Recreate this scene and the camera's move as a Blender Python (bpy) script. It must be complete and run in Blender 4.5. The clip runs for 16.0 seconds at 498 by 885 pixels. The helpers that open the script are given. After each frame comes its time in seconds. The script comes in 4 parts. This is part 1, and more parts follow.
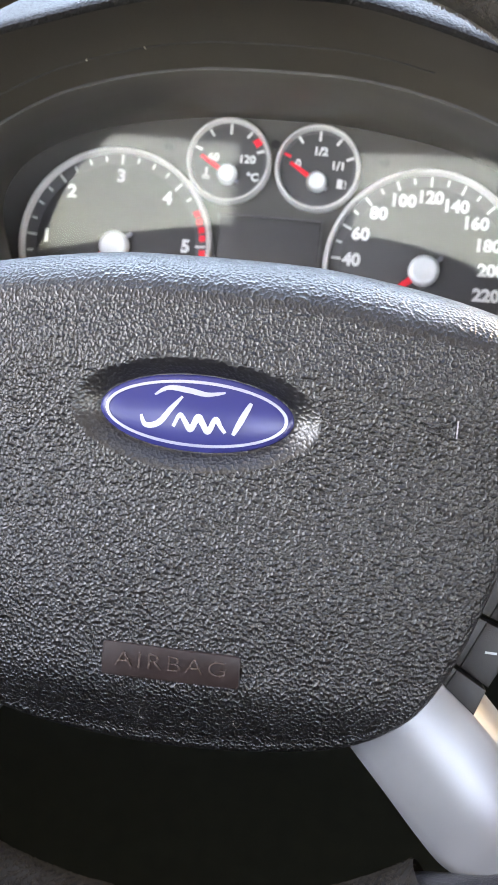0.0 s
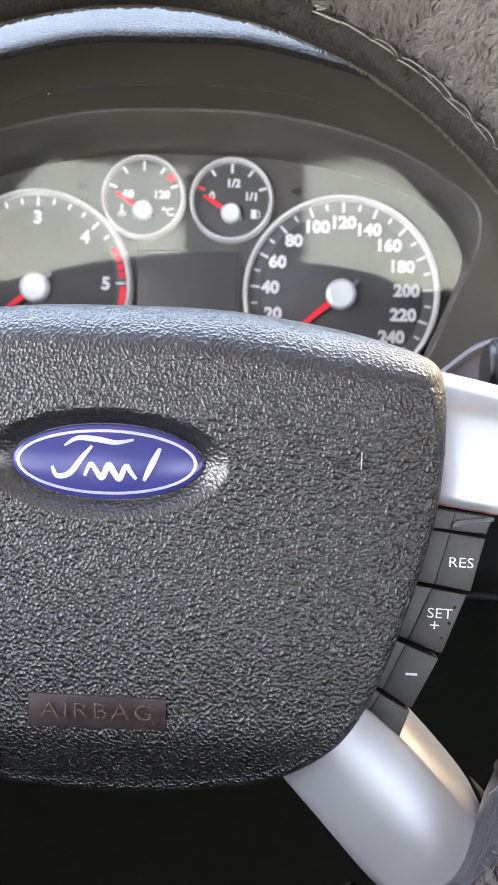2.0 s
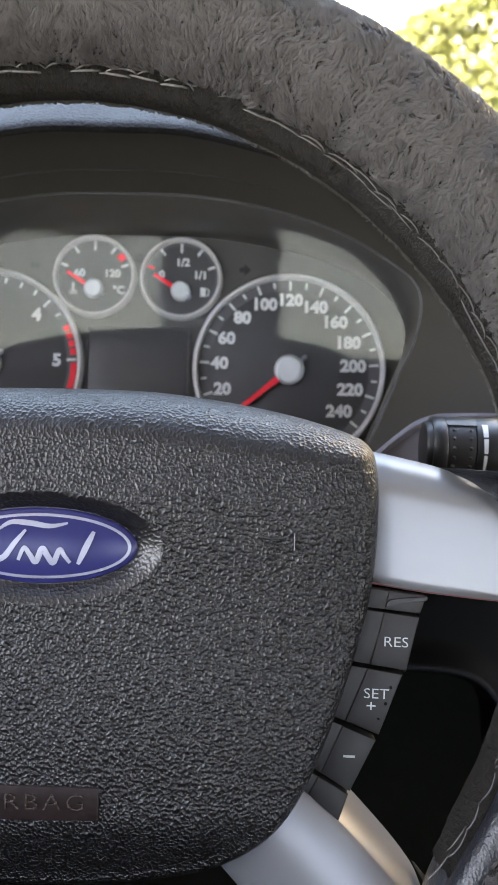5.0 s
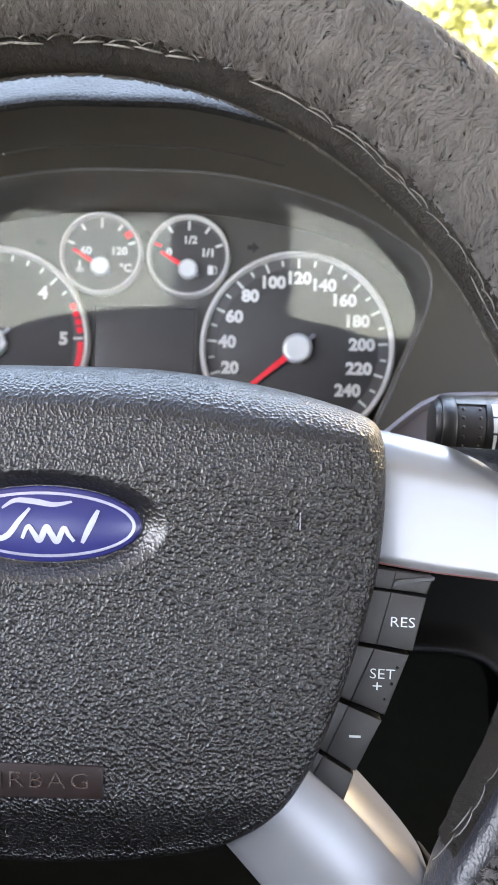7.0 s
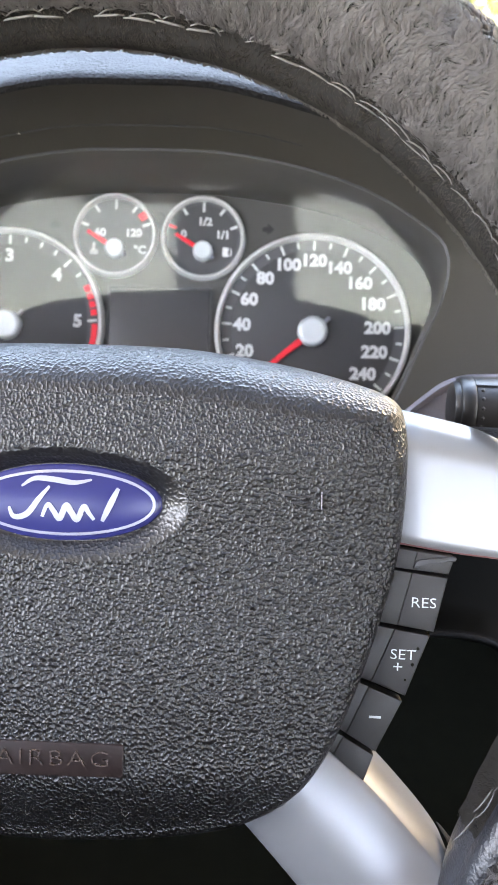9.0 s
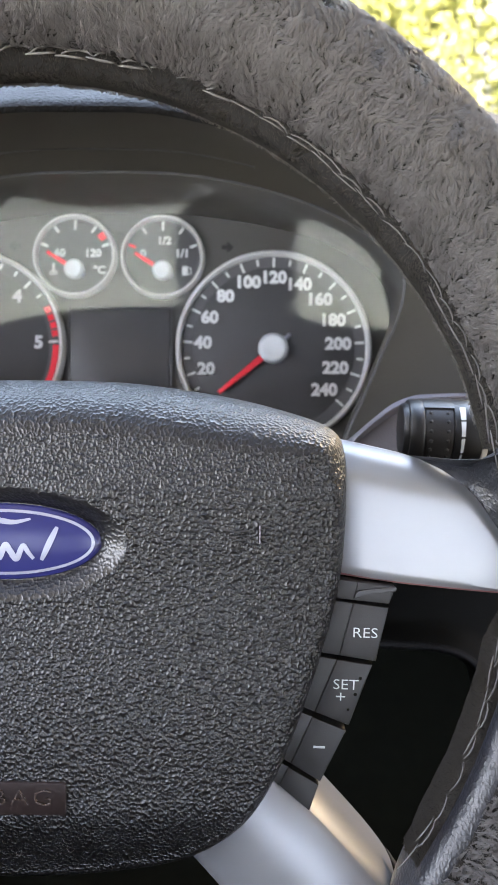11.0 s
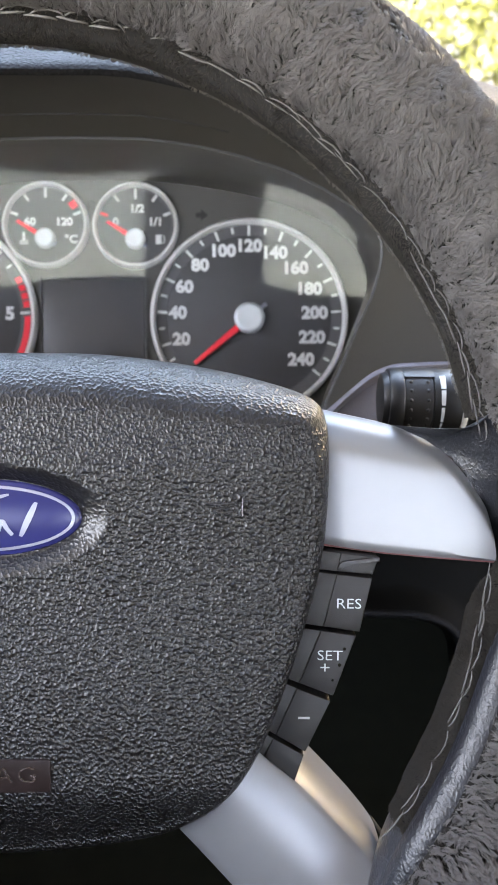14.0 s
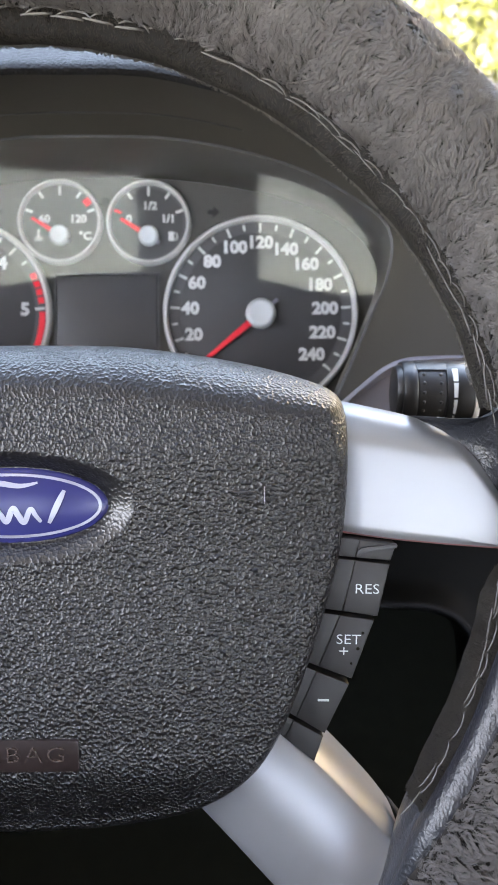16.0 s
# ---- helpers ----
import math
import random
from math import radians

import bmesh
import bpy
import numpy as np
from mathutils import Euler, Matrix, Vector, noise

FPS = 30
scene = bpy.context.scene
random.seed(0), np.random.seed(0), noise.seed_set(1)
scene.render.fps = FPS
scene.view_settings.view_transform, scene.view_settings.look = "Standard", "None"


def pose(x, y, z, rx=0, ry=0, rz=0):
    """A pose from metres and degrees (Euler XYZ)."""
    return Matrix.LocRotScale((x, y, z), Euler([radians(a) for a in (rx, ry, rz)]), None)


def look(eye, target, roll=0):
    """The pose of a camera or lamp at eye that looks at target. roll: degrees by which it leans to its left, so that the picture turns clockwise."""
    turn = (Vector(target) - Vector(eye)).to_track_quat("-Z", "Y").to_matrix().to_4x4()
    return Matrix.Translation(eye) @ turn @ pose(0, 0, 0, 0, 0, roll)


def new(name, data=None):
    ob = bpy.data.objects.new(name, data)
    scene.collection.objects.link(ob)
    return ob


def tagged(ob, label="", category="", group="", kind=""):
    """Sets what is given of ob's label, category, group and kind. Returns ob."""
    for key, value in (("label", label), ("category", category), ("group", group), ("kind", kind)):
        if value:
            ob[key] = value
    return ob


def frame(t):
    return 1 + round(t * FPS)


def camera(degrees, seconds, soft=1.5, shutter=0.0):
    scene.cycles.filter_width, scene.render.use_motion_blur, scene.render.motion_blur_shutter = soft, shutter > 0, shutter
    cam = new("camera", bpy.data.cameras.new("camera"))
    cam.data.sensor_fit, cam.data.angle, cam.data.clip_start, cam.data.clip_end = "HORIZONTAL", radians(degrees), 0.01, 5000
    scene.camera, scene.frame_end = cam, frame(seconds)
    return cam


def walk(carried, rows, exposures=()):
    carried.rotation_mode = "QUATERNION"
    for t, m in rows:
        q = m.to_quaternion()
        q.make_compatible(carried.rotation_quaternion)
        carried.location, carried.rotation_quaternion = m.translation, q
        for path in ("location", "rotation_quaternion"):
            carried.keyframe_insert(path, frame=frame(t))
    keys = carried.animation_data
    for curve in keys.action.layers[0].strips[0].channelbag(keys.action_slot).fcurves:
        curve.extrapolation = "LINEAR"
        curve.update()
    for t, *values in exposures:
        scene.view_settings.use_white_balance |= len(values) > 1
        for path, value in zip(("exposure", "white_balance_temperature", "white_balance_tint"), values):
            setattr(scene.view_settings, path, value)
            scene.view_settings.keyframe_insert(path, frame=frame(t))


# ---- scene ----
# Column space: x right, y up along the wheel, z towards the driver; its origin is the wheel's centre.
COL = pose(0, 0, 0.95, 66, 0, 0)
cam = camera(31.30, 16.0, soft=1.1)
ROWS = [
    (0.0, 0.03858, 0.01654, 0.26633, -4.577, 5.072, 5.258),
    (0.5, 0.04492, 0.01856, 0.26147, -4.919, 3.108, 3.605),
    (1.0, 0.05755, 0.02811, 0.26783, -4.396, 1.637, 1.747),
    (1.5, 0.05410, 0.02689, 0.27070, -3.900, 1.671, 1.445),
    (2.0, 0.05316, 0.02626, 0.27028, -3.910, 2.074, 1.633),
    (2.5, 0.04968, 0.02359, 0.26609, -3.967, 2.159, 1.766),
    (3.0, 0.04865, 0.02287, 0.26493, -3.995, 1.867, 2.562),
    (3.5, 0.05700, 0.02787, 0.27623, -0.784, -0.302, 1.652),
    (4.0, 0.06448, 0.03191, 0.27841, 0.790, -0.773, 1.058),
    (4.2, 0.06430, 0.03066, 0.27625, 0.766, -0.450, 0.982),
    (6.3, 0.06622, 0.03297, 0.27221, -0.739, 0.535, 1.352),
    (6.5, 0.06713, 0.03289, 0.27216, -0.757, 0.625, 1.261),
    (7.0, 0.06584, 0.03149, 0.26998, -1.022, 0.785, 1.322),
    (7.5, 0.06383, 0.03005, 0.26844, -1.290, 0.967, 1.339),
    (8.0, 0.06091, 0.02844, 0.26820, -1.536, 1.085, 1.425),
    (8.5, 0.06047, 0.02791, 0.26695, -1.728, 1.187, 1.546),
    (9.0, 0.06138, 0.02809, 0.26799, -1.723, 1.208, 1.526),
    (9.5, 0.06812, 0.03305, 0.27144, -1.772, 1.249, 1.501),
    (9.7, 0.07687, 0.03751, 0.27175, -1.801, 1.477, 1.197),
    (11.8, 0.07868, 0.04076, 0.26857, -2.005, 0.486, 0.082),
    (12.0, 0.07833, 0.04077, 0.26895, -2.008, 0.509, 0.018),
    (12.5, 0.07619, 0.03907, 0.26725, -2.012, 0.521, 0.027),
    (13.0, 0.07584, 0.03897, 0.26629, -2.294, 0.319, 0.049),
    (13.5, 0.07791, 0.04141, 0.26729, -3.230, -0.344, -0.090),
    (14.0, 0.07561, 0.04056, 0.26482, -3.887, -1.077, -0.222),
    (14.5, 0.07084, 0.03863, 0.26720, -3.939, -1.156, -0.230),
    (15.0, 0.07062, 0.03940, 0.27241, -3.920, -1.169, -0.233),
    (15.5, 0.07158, 0.04002, 0.27427, -3.950, -1.103, -0.316),
    (16.0, 0.06846, 0.03820, 0.27270, -3.965, -1.125, -0.281),
]
EXPOSURE, SUN, SKY = 4.1, 4.5, 0.12
KELVIN, TINT = 7450, 18
STOPS = [(0.0, 0.40), (3.0, 0.37), (3.4, 0.25), (3.9, -0.86), (4.2, -0.84), (6.3, -0.08), (9.0, 0.28), (9.7, 0.1), (11.8, -0.26), (12.8, -0.16), (16.0, -0.11)]
SUN_EL, SUN_AZ = 52.0, 185.0
WINDOWS = [
    ("hedge_daylight", (0.72, 0.66, 1.24), (0.08, 0.05, 0.98), 0.62, 0.24, 0.9, (1.0, 0.74, 0.28)),
    ("windscreen_daylight", (0.05, 0.46, 1.37), (0.0, -0.15, 0.95), 0.9, 0.46, 1.3, (0.52, 0.74, 1.0)),
    ("left_window_daylight", (-0.43, -0.14, 1.18), (0.3, -0.12, 1.65), 0.8, 0.32, 0.86, (0.86, 0.93, 1.0)),
    ("right_window_daylight", (0.98, -0.05, 1.18), (0.1, -0.10, 1.50), 0.9, 0.32, 0.42, (1.0, 0.88, 0.68)),
]
walk(cam, [(t, COL @ pose(x, y, z, rx, ry, rz)) for t, x, y, z, rx, ry, rz in ROWS],
     exposures=[(t, EXPOSURE + e, KELVIN + (250 if t < 3.5 else 0), TINT) for t, e in STOPS])
cam.data.dof.use_dof = True
cam.data.dof.focus_distance = 0.285
cam.data.dof.aperture_fstop = 30.0

# ---------------------------------------------------------------- light
world = bpy.data.worlds.new("sky")
scene.world = world
world.use_nodes = True
wn = world.node_tree
sky = wn.nodes.new("ShaderNodeTexSky")
sky.sky_type = "NISHITA"
sky.sun_disc = False
sky.sun_elevation = radians(SUN_EL)
sky.sun_rotation = radians(SUN_AZ)
wn.links.new(sky.outputs[0], wn.nodes["Background"].inputs[0])
wn.nodes["Background"].inputs[1].default_value = SKY
sun = new("sun", bpy.data.lights.new("sun", "SUN"))
sun.data.energy, sun.data.angle, sun.data.color = SUN, radians(0.5), (1.0, 0.93, 0.82)
sd = Vector((math.sin(radians(SUN_AZ)) * math.cos(radians(SUN_EL)), math.cos(radians(SUN_AZ)) * math.cos(radians(SUN_EL)), math.sin(radians(SUN_EL))))
sun.matrix_world = look(sd * 30, (0, 0, 0))


def window_light(name, at, target, width, height, power, color):
    """Daylight entering at a window opening."""
    ob = new(name, bpy.data.lights.new(name, "AREA"))
    ob.data.shape, ob.data.size, ob.data.size_y = "RECTANGLE", width, height
    ob.data.energy, ob.data.color = power, color
    ob.matrix_world = look(at, target)
    return ob


for lamp in WINDOWS:
    window_light(*lamp)


# ---------------------------------------------------------------- materials
def material(name, color, rough=0.5, metal=0.0, vary=0.0, vary_scale=40.0, coat=0.0, spec=0.5, emit=0.0):
    m = bpy.data.materials.new(name)
    m.use_nodes = True
    nt = m.node_tree
    b = nt.nodes["Principled BSDF"]
    b.inputs["Base Color"].default_value = (*color, 1)
    b.inputs["Roughness"].default_value = rough
    b.inputs["Metallic"].default_value = metal
    b.inputs["Specular IOR Level"].default_value = spec
    b.inputs["Coat Weight"].default_value = coat
    b.inputs["Coat Roughness"].default_value = 0.05
    if emit:
        b.inputs["Emission Color"].default_value = (*color, 1)
        b.inputs["Emission Strength"].default_value = emit
    if vary:
        tc = nt.nodes.new("ShaderNodeTexCoord")
        n = nt.nodes.new("ShaderNodeTexNoise")
        n.inputs["Scale"].default_value = vary_scale
        n.inputs["Detail"].default_value = 6
        nt.links.new(tc.outputs["Object"], n.inputs["Vector"])
        r = nt.nodes.new("ShaderNodeMapRange")
        r.inputs[1].default_value, r.inputs[2].default_value = 0.3, 0.7
        r.inputs[3].default_value, r.inputs[4].default_value = 1 - vary, 1 + vary
        nt.links.new(n.outputs["Fac"], r.inputs[0])
        mix = nt.nodes.new("ShaderNodeVectorMath")
        mix.operation = "SCALE"
        mix.inputs[0].default_value = color
        nt.links.new(r.outputs[0], mix.inputs["Scale"])
        nt.links.new(mix.outputs[0], b.inputs["Base Color"])
        r2 = nt.nodes.new("ShaderNodeMapRange")
        r2.inputs[1].default_value, r2.inputs[2].default_value = 0.3, 0.7
        r2.inputs[3].default_value, r2.inputs[4].default_value = rough * (1 - vary * 0.5), min(1, rough * (1 + vary * 0.5))
        nt.links.new(n.outputs["Fac"], r2.inputs[0])
        nt.links.new(r2.outputs[0], b.inputs["Roughness"])
    return m


def relief(m, scale, height, kind="grain", stretch=(1, 1, 1), warp=0.0):
    """Adds a bump, at scale cells a metre and height in metres; each call stacks on the last."""
    nt = m.node_tree
    b = nt.nodes["Principled BSDF"]
    tc = nt.nodes.new("ShaderNodeTexCoord")
    mp = nt.nodes.new("ShaderNodeMapping")
    mp.inputs["Scale"].default_value = stretch
    nt.links.new(tc.outputs["Object"], mp.inputs[0])
    src = mp.outputs[0]
    if warp:
        w = nt.nodes.new("ShaderNodeTexNoise")
        w.inputs["Scale"].default_value = scale * 0.9
        w.inputs["Detail"].default_value = 0
        nt.links.new(src, w.inputs["Vector"])
        sc = nt.nodes.new("ShaderNodeVectorMath")
        sc.operation = "MULTIPLY_ADD"
        sc.inputs[1].default_value = (warp / scale,) * 3
        nt.links.new(w.outputs["Color"], sc.inputs[0])
        nt.links.new(src, sc.inputs[2])
        src = sc.outputs[0]
    if kind == "grain":
        v = nt.nodes.new("ShaderNodeTexVoronoi")
        v.inputs["Scale"].default_value = scale
        nt.links.new(src, v.inputs["Vector"])
        v.feature = "SMOOTH_F1"
        v.inputs["Smoothness"].default_value = 0.35
        r = nt.nodes.new("ShaderNodeMapRange")
        r.inputs[1].default_value, r.inputs[2].default_value = -0.3, 0.9
        r.inputs[3].default_value, r.inputs[4].default_value = 1.0, 0.0
        nt.links.new(v.outputs["Distance"], r.inputs[0])
        out = r.outputs[0]
    elif kind == "pit":
        v = nt.nodes.new("ShaderNodeTexVoronoi")
        v.inputs["Scale"].default_value = scale
        nt.links.new(src, v.inputs["Vector"])
        v.feature = "SMOOTH_F1"
        v.inputs["Smoothness"].default_value = 0.28
        r = nt.nodes.new("ShaderNodeMath")
        r.operation = "POWER"
        r.inputs[1].default_value = 2.0
        nt.links.new(v.outputs["Distance"], r.inputs[0])
        out = r.outputs[0]
    else:
        n = nt.nodes.new("ShaderNodeTexNoise")
        n.inputs["Scale"].default_value = scale
        n.inputs["Detail"].default_value = 4
        nt.links.new(src, n.inputs["Vector"])
        out = n.outputs["Fac"]
    bump = nt.nodes.new("ShaderNodeBump")
    bump.inputs["Strength"].default_value = 1.0
    bump.inputs["Distance"].default_value = height
    nt.links.new(out, bump.inputs["Height"])
    old = b.inputs["Normal"].links
    if old:
        nt.links.new(old[0].from_socket, bump.inputs["Normal"])
    nt.links.new(bump.outputs[0], b.inputs["Normal"])
    return m


PAD = relief(relief(material("grained_black_plastic", (0.0034, 0.0034, 0.0042), 0.35, vary=0.12, vary_scale=60, spec=0.48), 960, 0.00082, "pit", stretch=(1.05, 0.92, 1), warp=0.6), 1900, 0.00002, "noise")
PAD_FINE = relief(material("finely_grained_black_plastic", (0.0034, 0.0034, 0.0042), 0.37, vary=0.12, vary_scale=60, spec=0.48), 960, 0.00045, "pit", stretch=(1.1, 0.82, 1), warp=0.4)
# copy of the cover plastic, shinier to bring out the recess's highlight
PAD_CRESCENT = relief(material("crescent_black_plastic", (0.0034, 0.0034, 0.0042), 0.33, vary=0.12, vary_scale=60, spec=0.62), 960, 0.00026, "pit", warp=0.4)
SMOOTH_BLACK = relief(material("smooth_black_plastic", (0.022, 0.022, 0.024), 0.45, vary=0.15), 2500, 0.00003, "noise")
DASH = relief(material("dark_grained_dash_plastic", (0.010, 0.0102, 0.011), 0.65, vary=0.15, vary_scale=20, spec=0.08), 700, 0.0006, warp=0.5)
HOOD = relief(material("matt_black_hood_plastic", (0.029, 0.0265, 0.023), 0.75, vary=0.12, vary_scale=15, spec=0.3), 900, 0.00008, warp=0.5)
SILVER = relief(material("satin_silver_paint", (0.225, 0.228, 0.24), 0.38, 0.50, vary=0.04, vary_scale=30), 5000, 0.00001, "noise")
# colour of a reddish reflection, painted onto a bead under the upper spokes
RED_REFLECTION = material("dull_red_reflection", (0.22, 0.085, 0.08), 0.4, vary=0.15, vary_scale=60)
BADGE_BLUE = material("blue_enamel", (0.017, 0.019, 0.088), 0.2, vary=0.05, spec=0.3)
CHROME = material("bright_silver", (0.28, 0.29, 0.35), 0.32, 0.4)
BUTTON = relief(material("black_button_plastic", (0.019, 0.018, 0.018), 0.5, vary=0.15, vary_scale=120, spec=0.35), 2600, 0.00008, "noise")
KEY_PRINT = material("grey_key_print", (0.46, 0.475, 0.48), 0.5)
WHITE = material("white_print", (0.60, 0.61, 0.61), 0.5)
RED = material("red_needle_plastic", (0.92, 0.025, 0.05), 0.4, vary=0.05)
FACE = material("charcoal_gauge_face", (0.048, 0.048, 0.051), 0.55, vary=0.06)
FACE_RIM = material("grey_gauge_band", (0.075, 0.076, 0.080), 0.5, vary=0.06)
PLATE = material("dark_grey_cluster_plate", (0.056, 0.054, 0.051), 0.55, vary=0.08, vary_scale=30)
BEZEL_BLACK = material("semi_gloss_bezel_plastic", (0.050, 0.048, 0.044), 0.34, vary=0.03, vary_scale=25, spec=0.5)
STALK_BLACK = relief(material("black_stalk_plastic", (0.0075, 0.0075, 0.008), 0.42, vary=0.15, vary_scale=80), 2600, 0.00003, "noise")
RING = material("satin_aluminium", (0.66, 0.66, 0.65), 0.3, 0.25, vary=0.04)
HUB = material("silver_hub_paint", (0.62, 0.66, 0.68), 0.45, 0.4, vary=0.04, vary_scale=200)
LCD = material("dark_lcd", (0.062, 0.062, 0.066), 0.3, vary=0.05)
LEATHER = relief(relief(material("black_leather", (0.011, 0.012, 0.0155), 0.36, vary=0.15, vary_scale=80, spec=0.5), 950, 0.00016, "pit", stretch=(1.3, 0.85, 1), warp=1.2), 300, 0.00022, "noise", stretch=(1, 1.8, 1), warp=1.0)
# plush base far darker than its hairs: shade in the gaps is coloured in
FUR_GAP_SHADE = material("charcoal_plush_shaded_base", (0.021, 0.0195, 0.0185), 0.95, vary=0.3, vary_scale=150, spec=0.02)
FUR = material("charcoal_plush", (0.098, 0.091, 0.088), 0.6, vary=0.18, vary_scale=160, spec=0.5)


def see_through(m, color, share):
    """Lets part of the light through thin hairs."""
    nt = m.node_tree
    tr = nt.nodes.new("ShaderNodeBsdfTranslucent")
    tr.inputs["Color"].default_value = (*color, 1)
    mix = nt.nodes.new("ShaderNodeMixShader")
    mix.inputs[0].default_value = share
    nt.links.new(nt.nodes["Principled BSDF"].outputs[0], mix.inputs[1])
    nt.links.new(tr.outputs[0], mix.inputs[2])
    nt.links.new(mix.outputs[0], nt.nodes["Material Output"].inputs[0])
    return m


see_through(FUR, (0.11, 0.10, 0.095), 0.25)
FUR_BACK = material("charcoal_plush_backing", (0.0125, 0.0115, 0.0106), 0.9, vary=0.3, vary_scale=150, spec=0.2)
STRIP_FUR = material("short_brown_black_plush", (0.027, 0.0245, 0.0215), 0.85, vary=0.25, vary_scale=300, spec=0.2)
# lit copy of the strip's fur: backlight on the fringe is in the colour
BACKLIT_FUR = see_through(material("backlit_fringe_hair", (0.05, 0.046, 0.04), 0.7, vary=0.2, vary_scale=300), (0.45, 0.41, 0.35), 0.5)
see_through(STRIP_FUR, (0.16, 0.145, 0.12), 0.35)
THREAD = relief(material("grey_thread", (0.090, 0.086, 0.080), 0.8, vary=0.2, vary_scale=400), 3000, 0.0001, "noise")
COWL_GREY = relief(material("grey_column_plastic", (0.16, 0.152, 0.172), 0.5, vary=0.1, vary_scale=30), 1500, 0.00008, warp=0.5)
# the stalk's worn end ring; its pale colour also paints the cowl's glints
RING_AND_GLINT = material("pale_worn_plastic_and_glint", (0.55, 0.52, 0.46), 0.5, vary=0.2, vary_scale=300)
BROWN_PLATE = material("brown_black_plate", (0.015, 0.0095, 0.009), 0.4, vary=0.2, vary_scale=200, spec=0.25)
SHELL = relief(material("grey_cabin_trim", (0.16, 0.155, 0.15), 0.8, vary=0.1, vary_scale=6), 400, 0.0003, "noise")
CLOTH = relief(material("grey_headlining", (0.44, 0.43, 0.415), 0.9, vary=0.08, vary_scale=8), 900, 0.0003, "noise")
# brown lifted above the plate's, to hold the glint of the embossed edges
GLINT_LETTER = material("brown_glint_letter", (0.050, 0.038, 0.034), 0.25)
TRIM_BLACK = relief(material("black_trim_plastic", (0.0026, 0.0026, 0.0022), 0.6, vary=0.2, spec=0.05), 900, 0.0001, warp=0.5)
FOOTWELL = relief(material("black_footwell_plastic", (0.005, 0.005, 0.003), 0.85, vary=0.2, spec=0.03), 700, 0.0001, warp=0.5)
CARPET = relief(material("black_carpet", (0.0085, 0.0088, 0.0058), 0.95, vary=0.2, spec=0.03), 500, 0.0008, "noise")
SEAT = relief(material("dark_seat_cloth", (0.035, 0.035, 0.038), 0.9, vary=0.15, vary_scale=20), 900, 0.0004, "noise")
ASPHALT = relief(material("asphalt", (0.085, 0.084, 0.080), 0.9, vary=0.25, vary_scale=3), 60, 0.004, "noise")

GLASS = bpy.data.materials.new("clear_lens")
GLASS.use_nodes = True
gt = GLASS.node_tree
gt.nodes.clear()
g_out = gt.nodes.new("ShaderNodeOutputMaterial")
g_mix = gt.nodes.new("ShaderNodeMixShader")
g_fr = gt.nodes.new("ShaderNodeFresnel")
g_fr.inputs["IOR"].default_value = 1.34
g_tr = gt.nodes.new("ShaderNodeBsdfTransparent")
g_gl = gt.nodes.new("ShaderNodeBsdfGlossy")
g_gl.inputs["Roughness"].default_value = 0.03
g_gl.inputs["Color"].default_value = (1.0, 0.93, 0.70, 1)
gt.links.new(g_fr.outputs[0], g_mix.inputs[0])
gt.links.new(g_tr.outputs[0], g_mix.inputs[1])
gt.links.new(g_gl.outputs[0], g_mix.inputs[2])
gt.links.new(g_mix.outputs[0], g_out.inputs[0])


# ---------------------------------------------------------------- mesh helpers
def finish(bm, smooth=True):
    bmesh.ops.recalc_face_normals(bm, faces=bm.faces)
    for f in bm.faces:
        f.smooth = smooth
    return bm


def part(name, bm, mat, parent, label="", local=None, smooth=True):
    """Links a bmesh or mesh as one object under its thing or part."""
    if isinstance(bm, bmesh.types.BMesh):
        finish(bm, smooth)
        me = bpy.data.meshes.new(name)
        bm.to_mesh(me)
        bm.free()
        me.set_sharp_from_angle(angle=radians(38))
    else:
        me = bm
    if mat and not me.materials:
        me.materials.append(mat)
    ob = new(name, me)
    if parent:
        ob.parent = parent
    if local is not None:
        ob.matrix_local = local
    if label:
        ob["label"] = label
    return ob


def thing(name, matrix, label, category, group="", kind=""):
    ob = new(name)
    ob.empty_display_size = 0.02
    ob.matrix_world = matrix
    return tagged(ob, label, category, group, kind)


def curve_at(points, u):
    """A smooth curve through the points, u from 0 to 1."""
    n = len(points) - 1
    s = min(max(u, 0), 1) * n
    i = min(int(s), n - 1)
    f = s - i
    p = [Vector(points[min(max(j, 0), n)]) for j in (i - 1, i, i + 1, i + 2)]
    return 0.5 * ((2 * p[1]) + (p[2] - p[0]) * f + (2 * p[0] - 5 * p[1] + 4 * p[2] - p[3]) * f * f + (3 * p[1] - p[0] - 3 * p[2] + p[3]) * f ** 3)


def grid(rows, closed=False, flip=False):
    """A sheet over rows of points; closed joins each row's end to its start."""
    bm = bmesh.new()
    vs = [[bm.verts.new(p) for p in row] for row in rows]
    for a, b in zip(vs, vs[1:]):
        m = len(a)
        for i in range(m if closed else m - 1):
            j = (i + 1) % m
            bm.faces.new((a[i], a[j], b[j], b[i]) if not flip else (a[i], b[i], b[j], a[j]))
    return bm


def cap(bm, ring):
    bm.verts.ensure_lookup_table()
    return bm.faces.new([bm.verts[i] for i in ring])


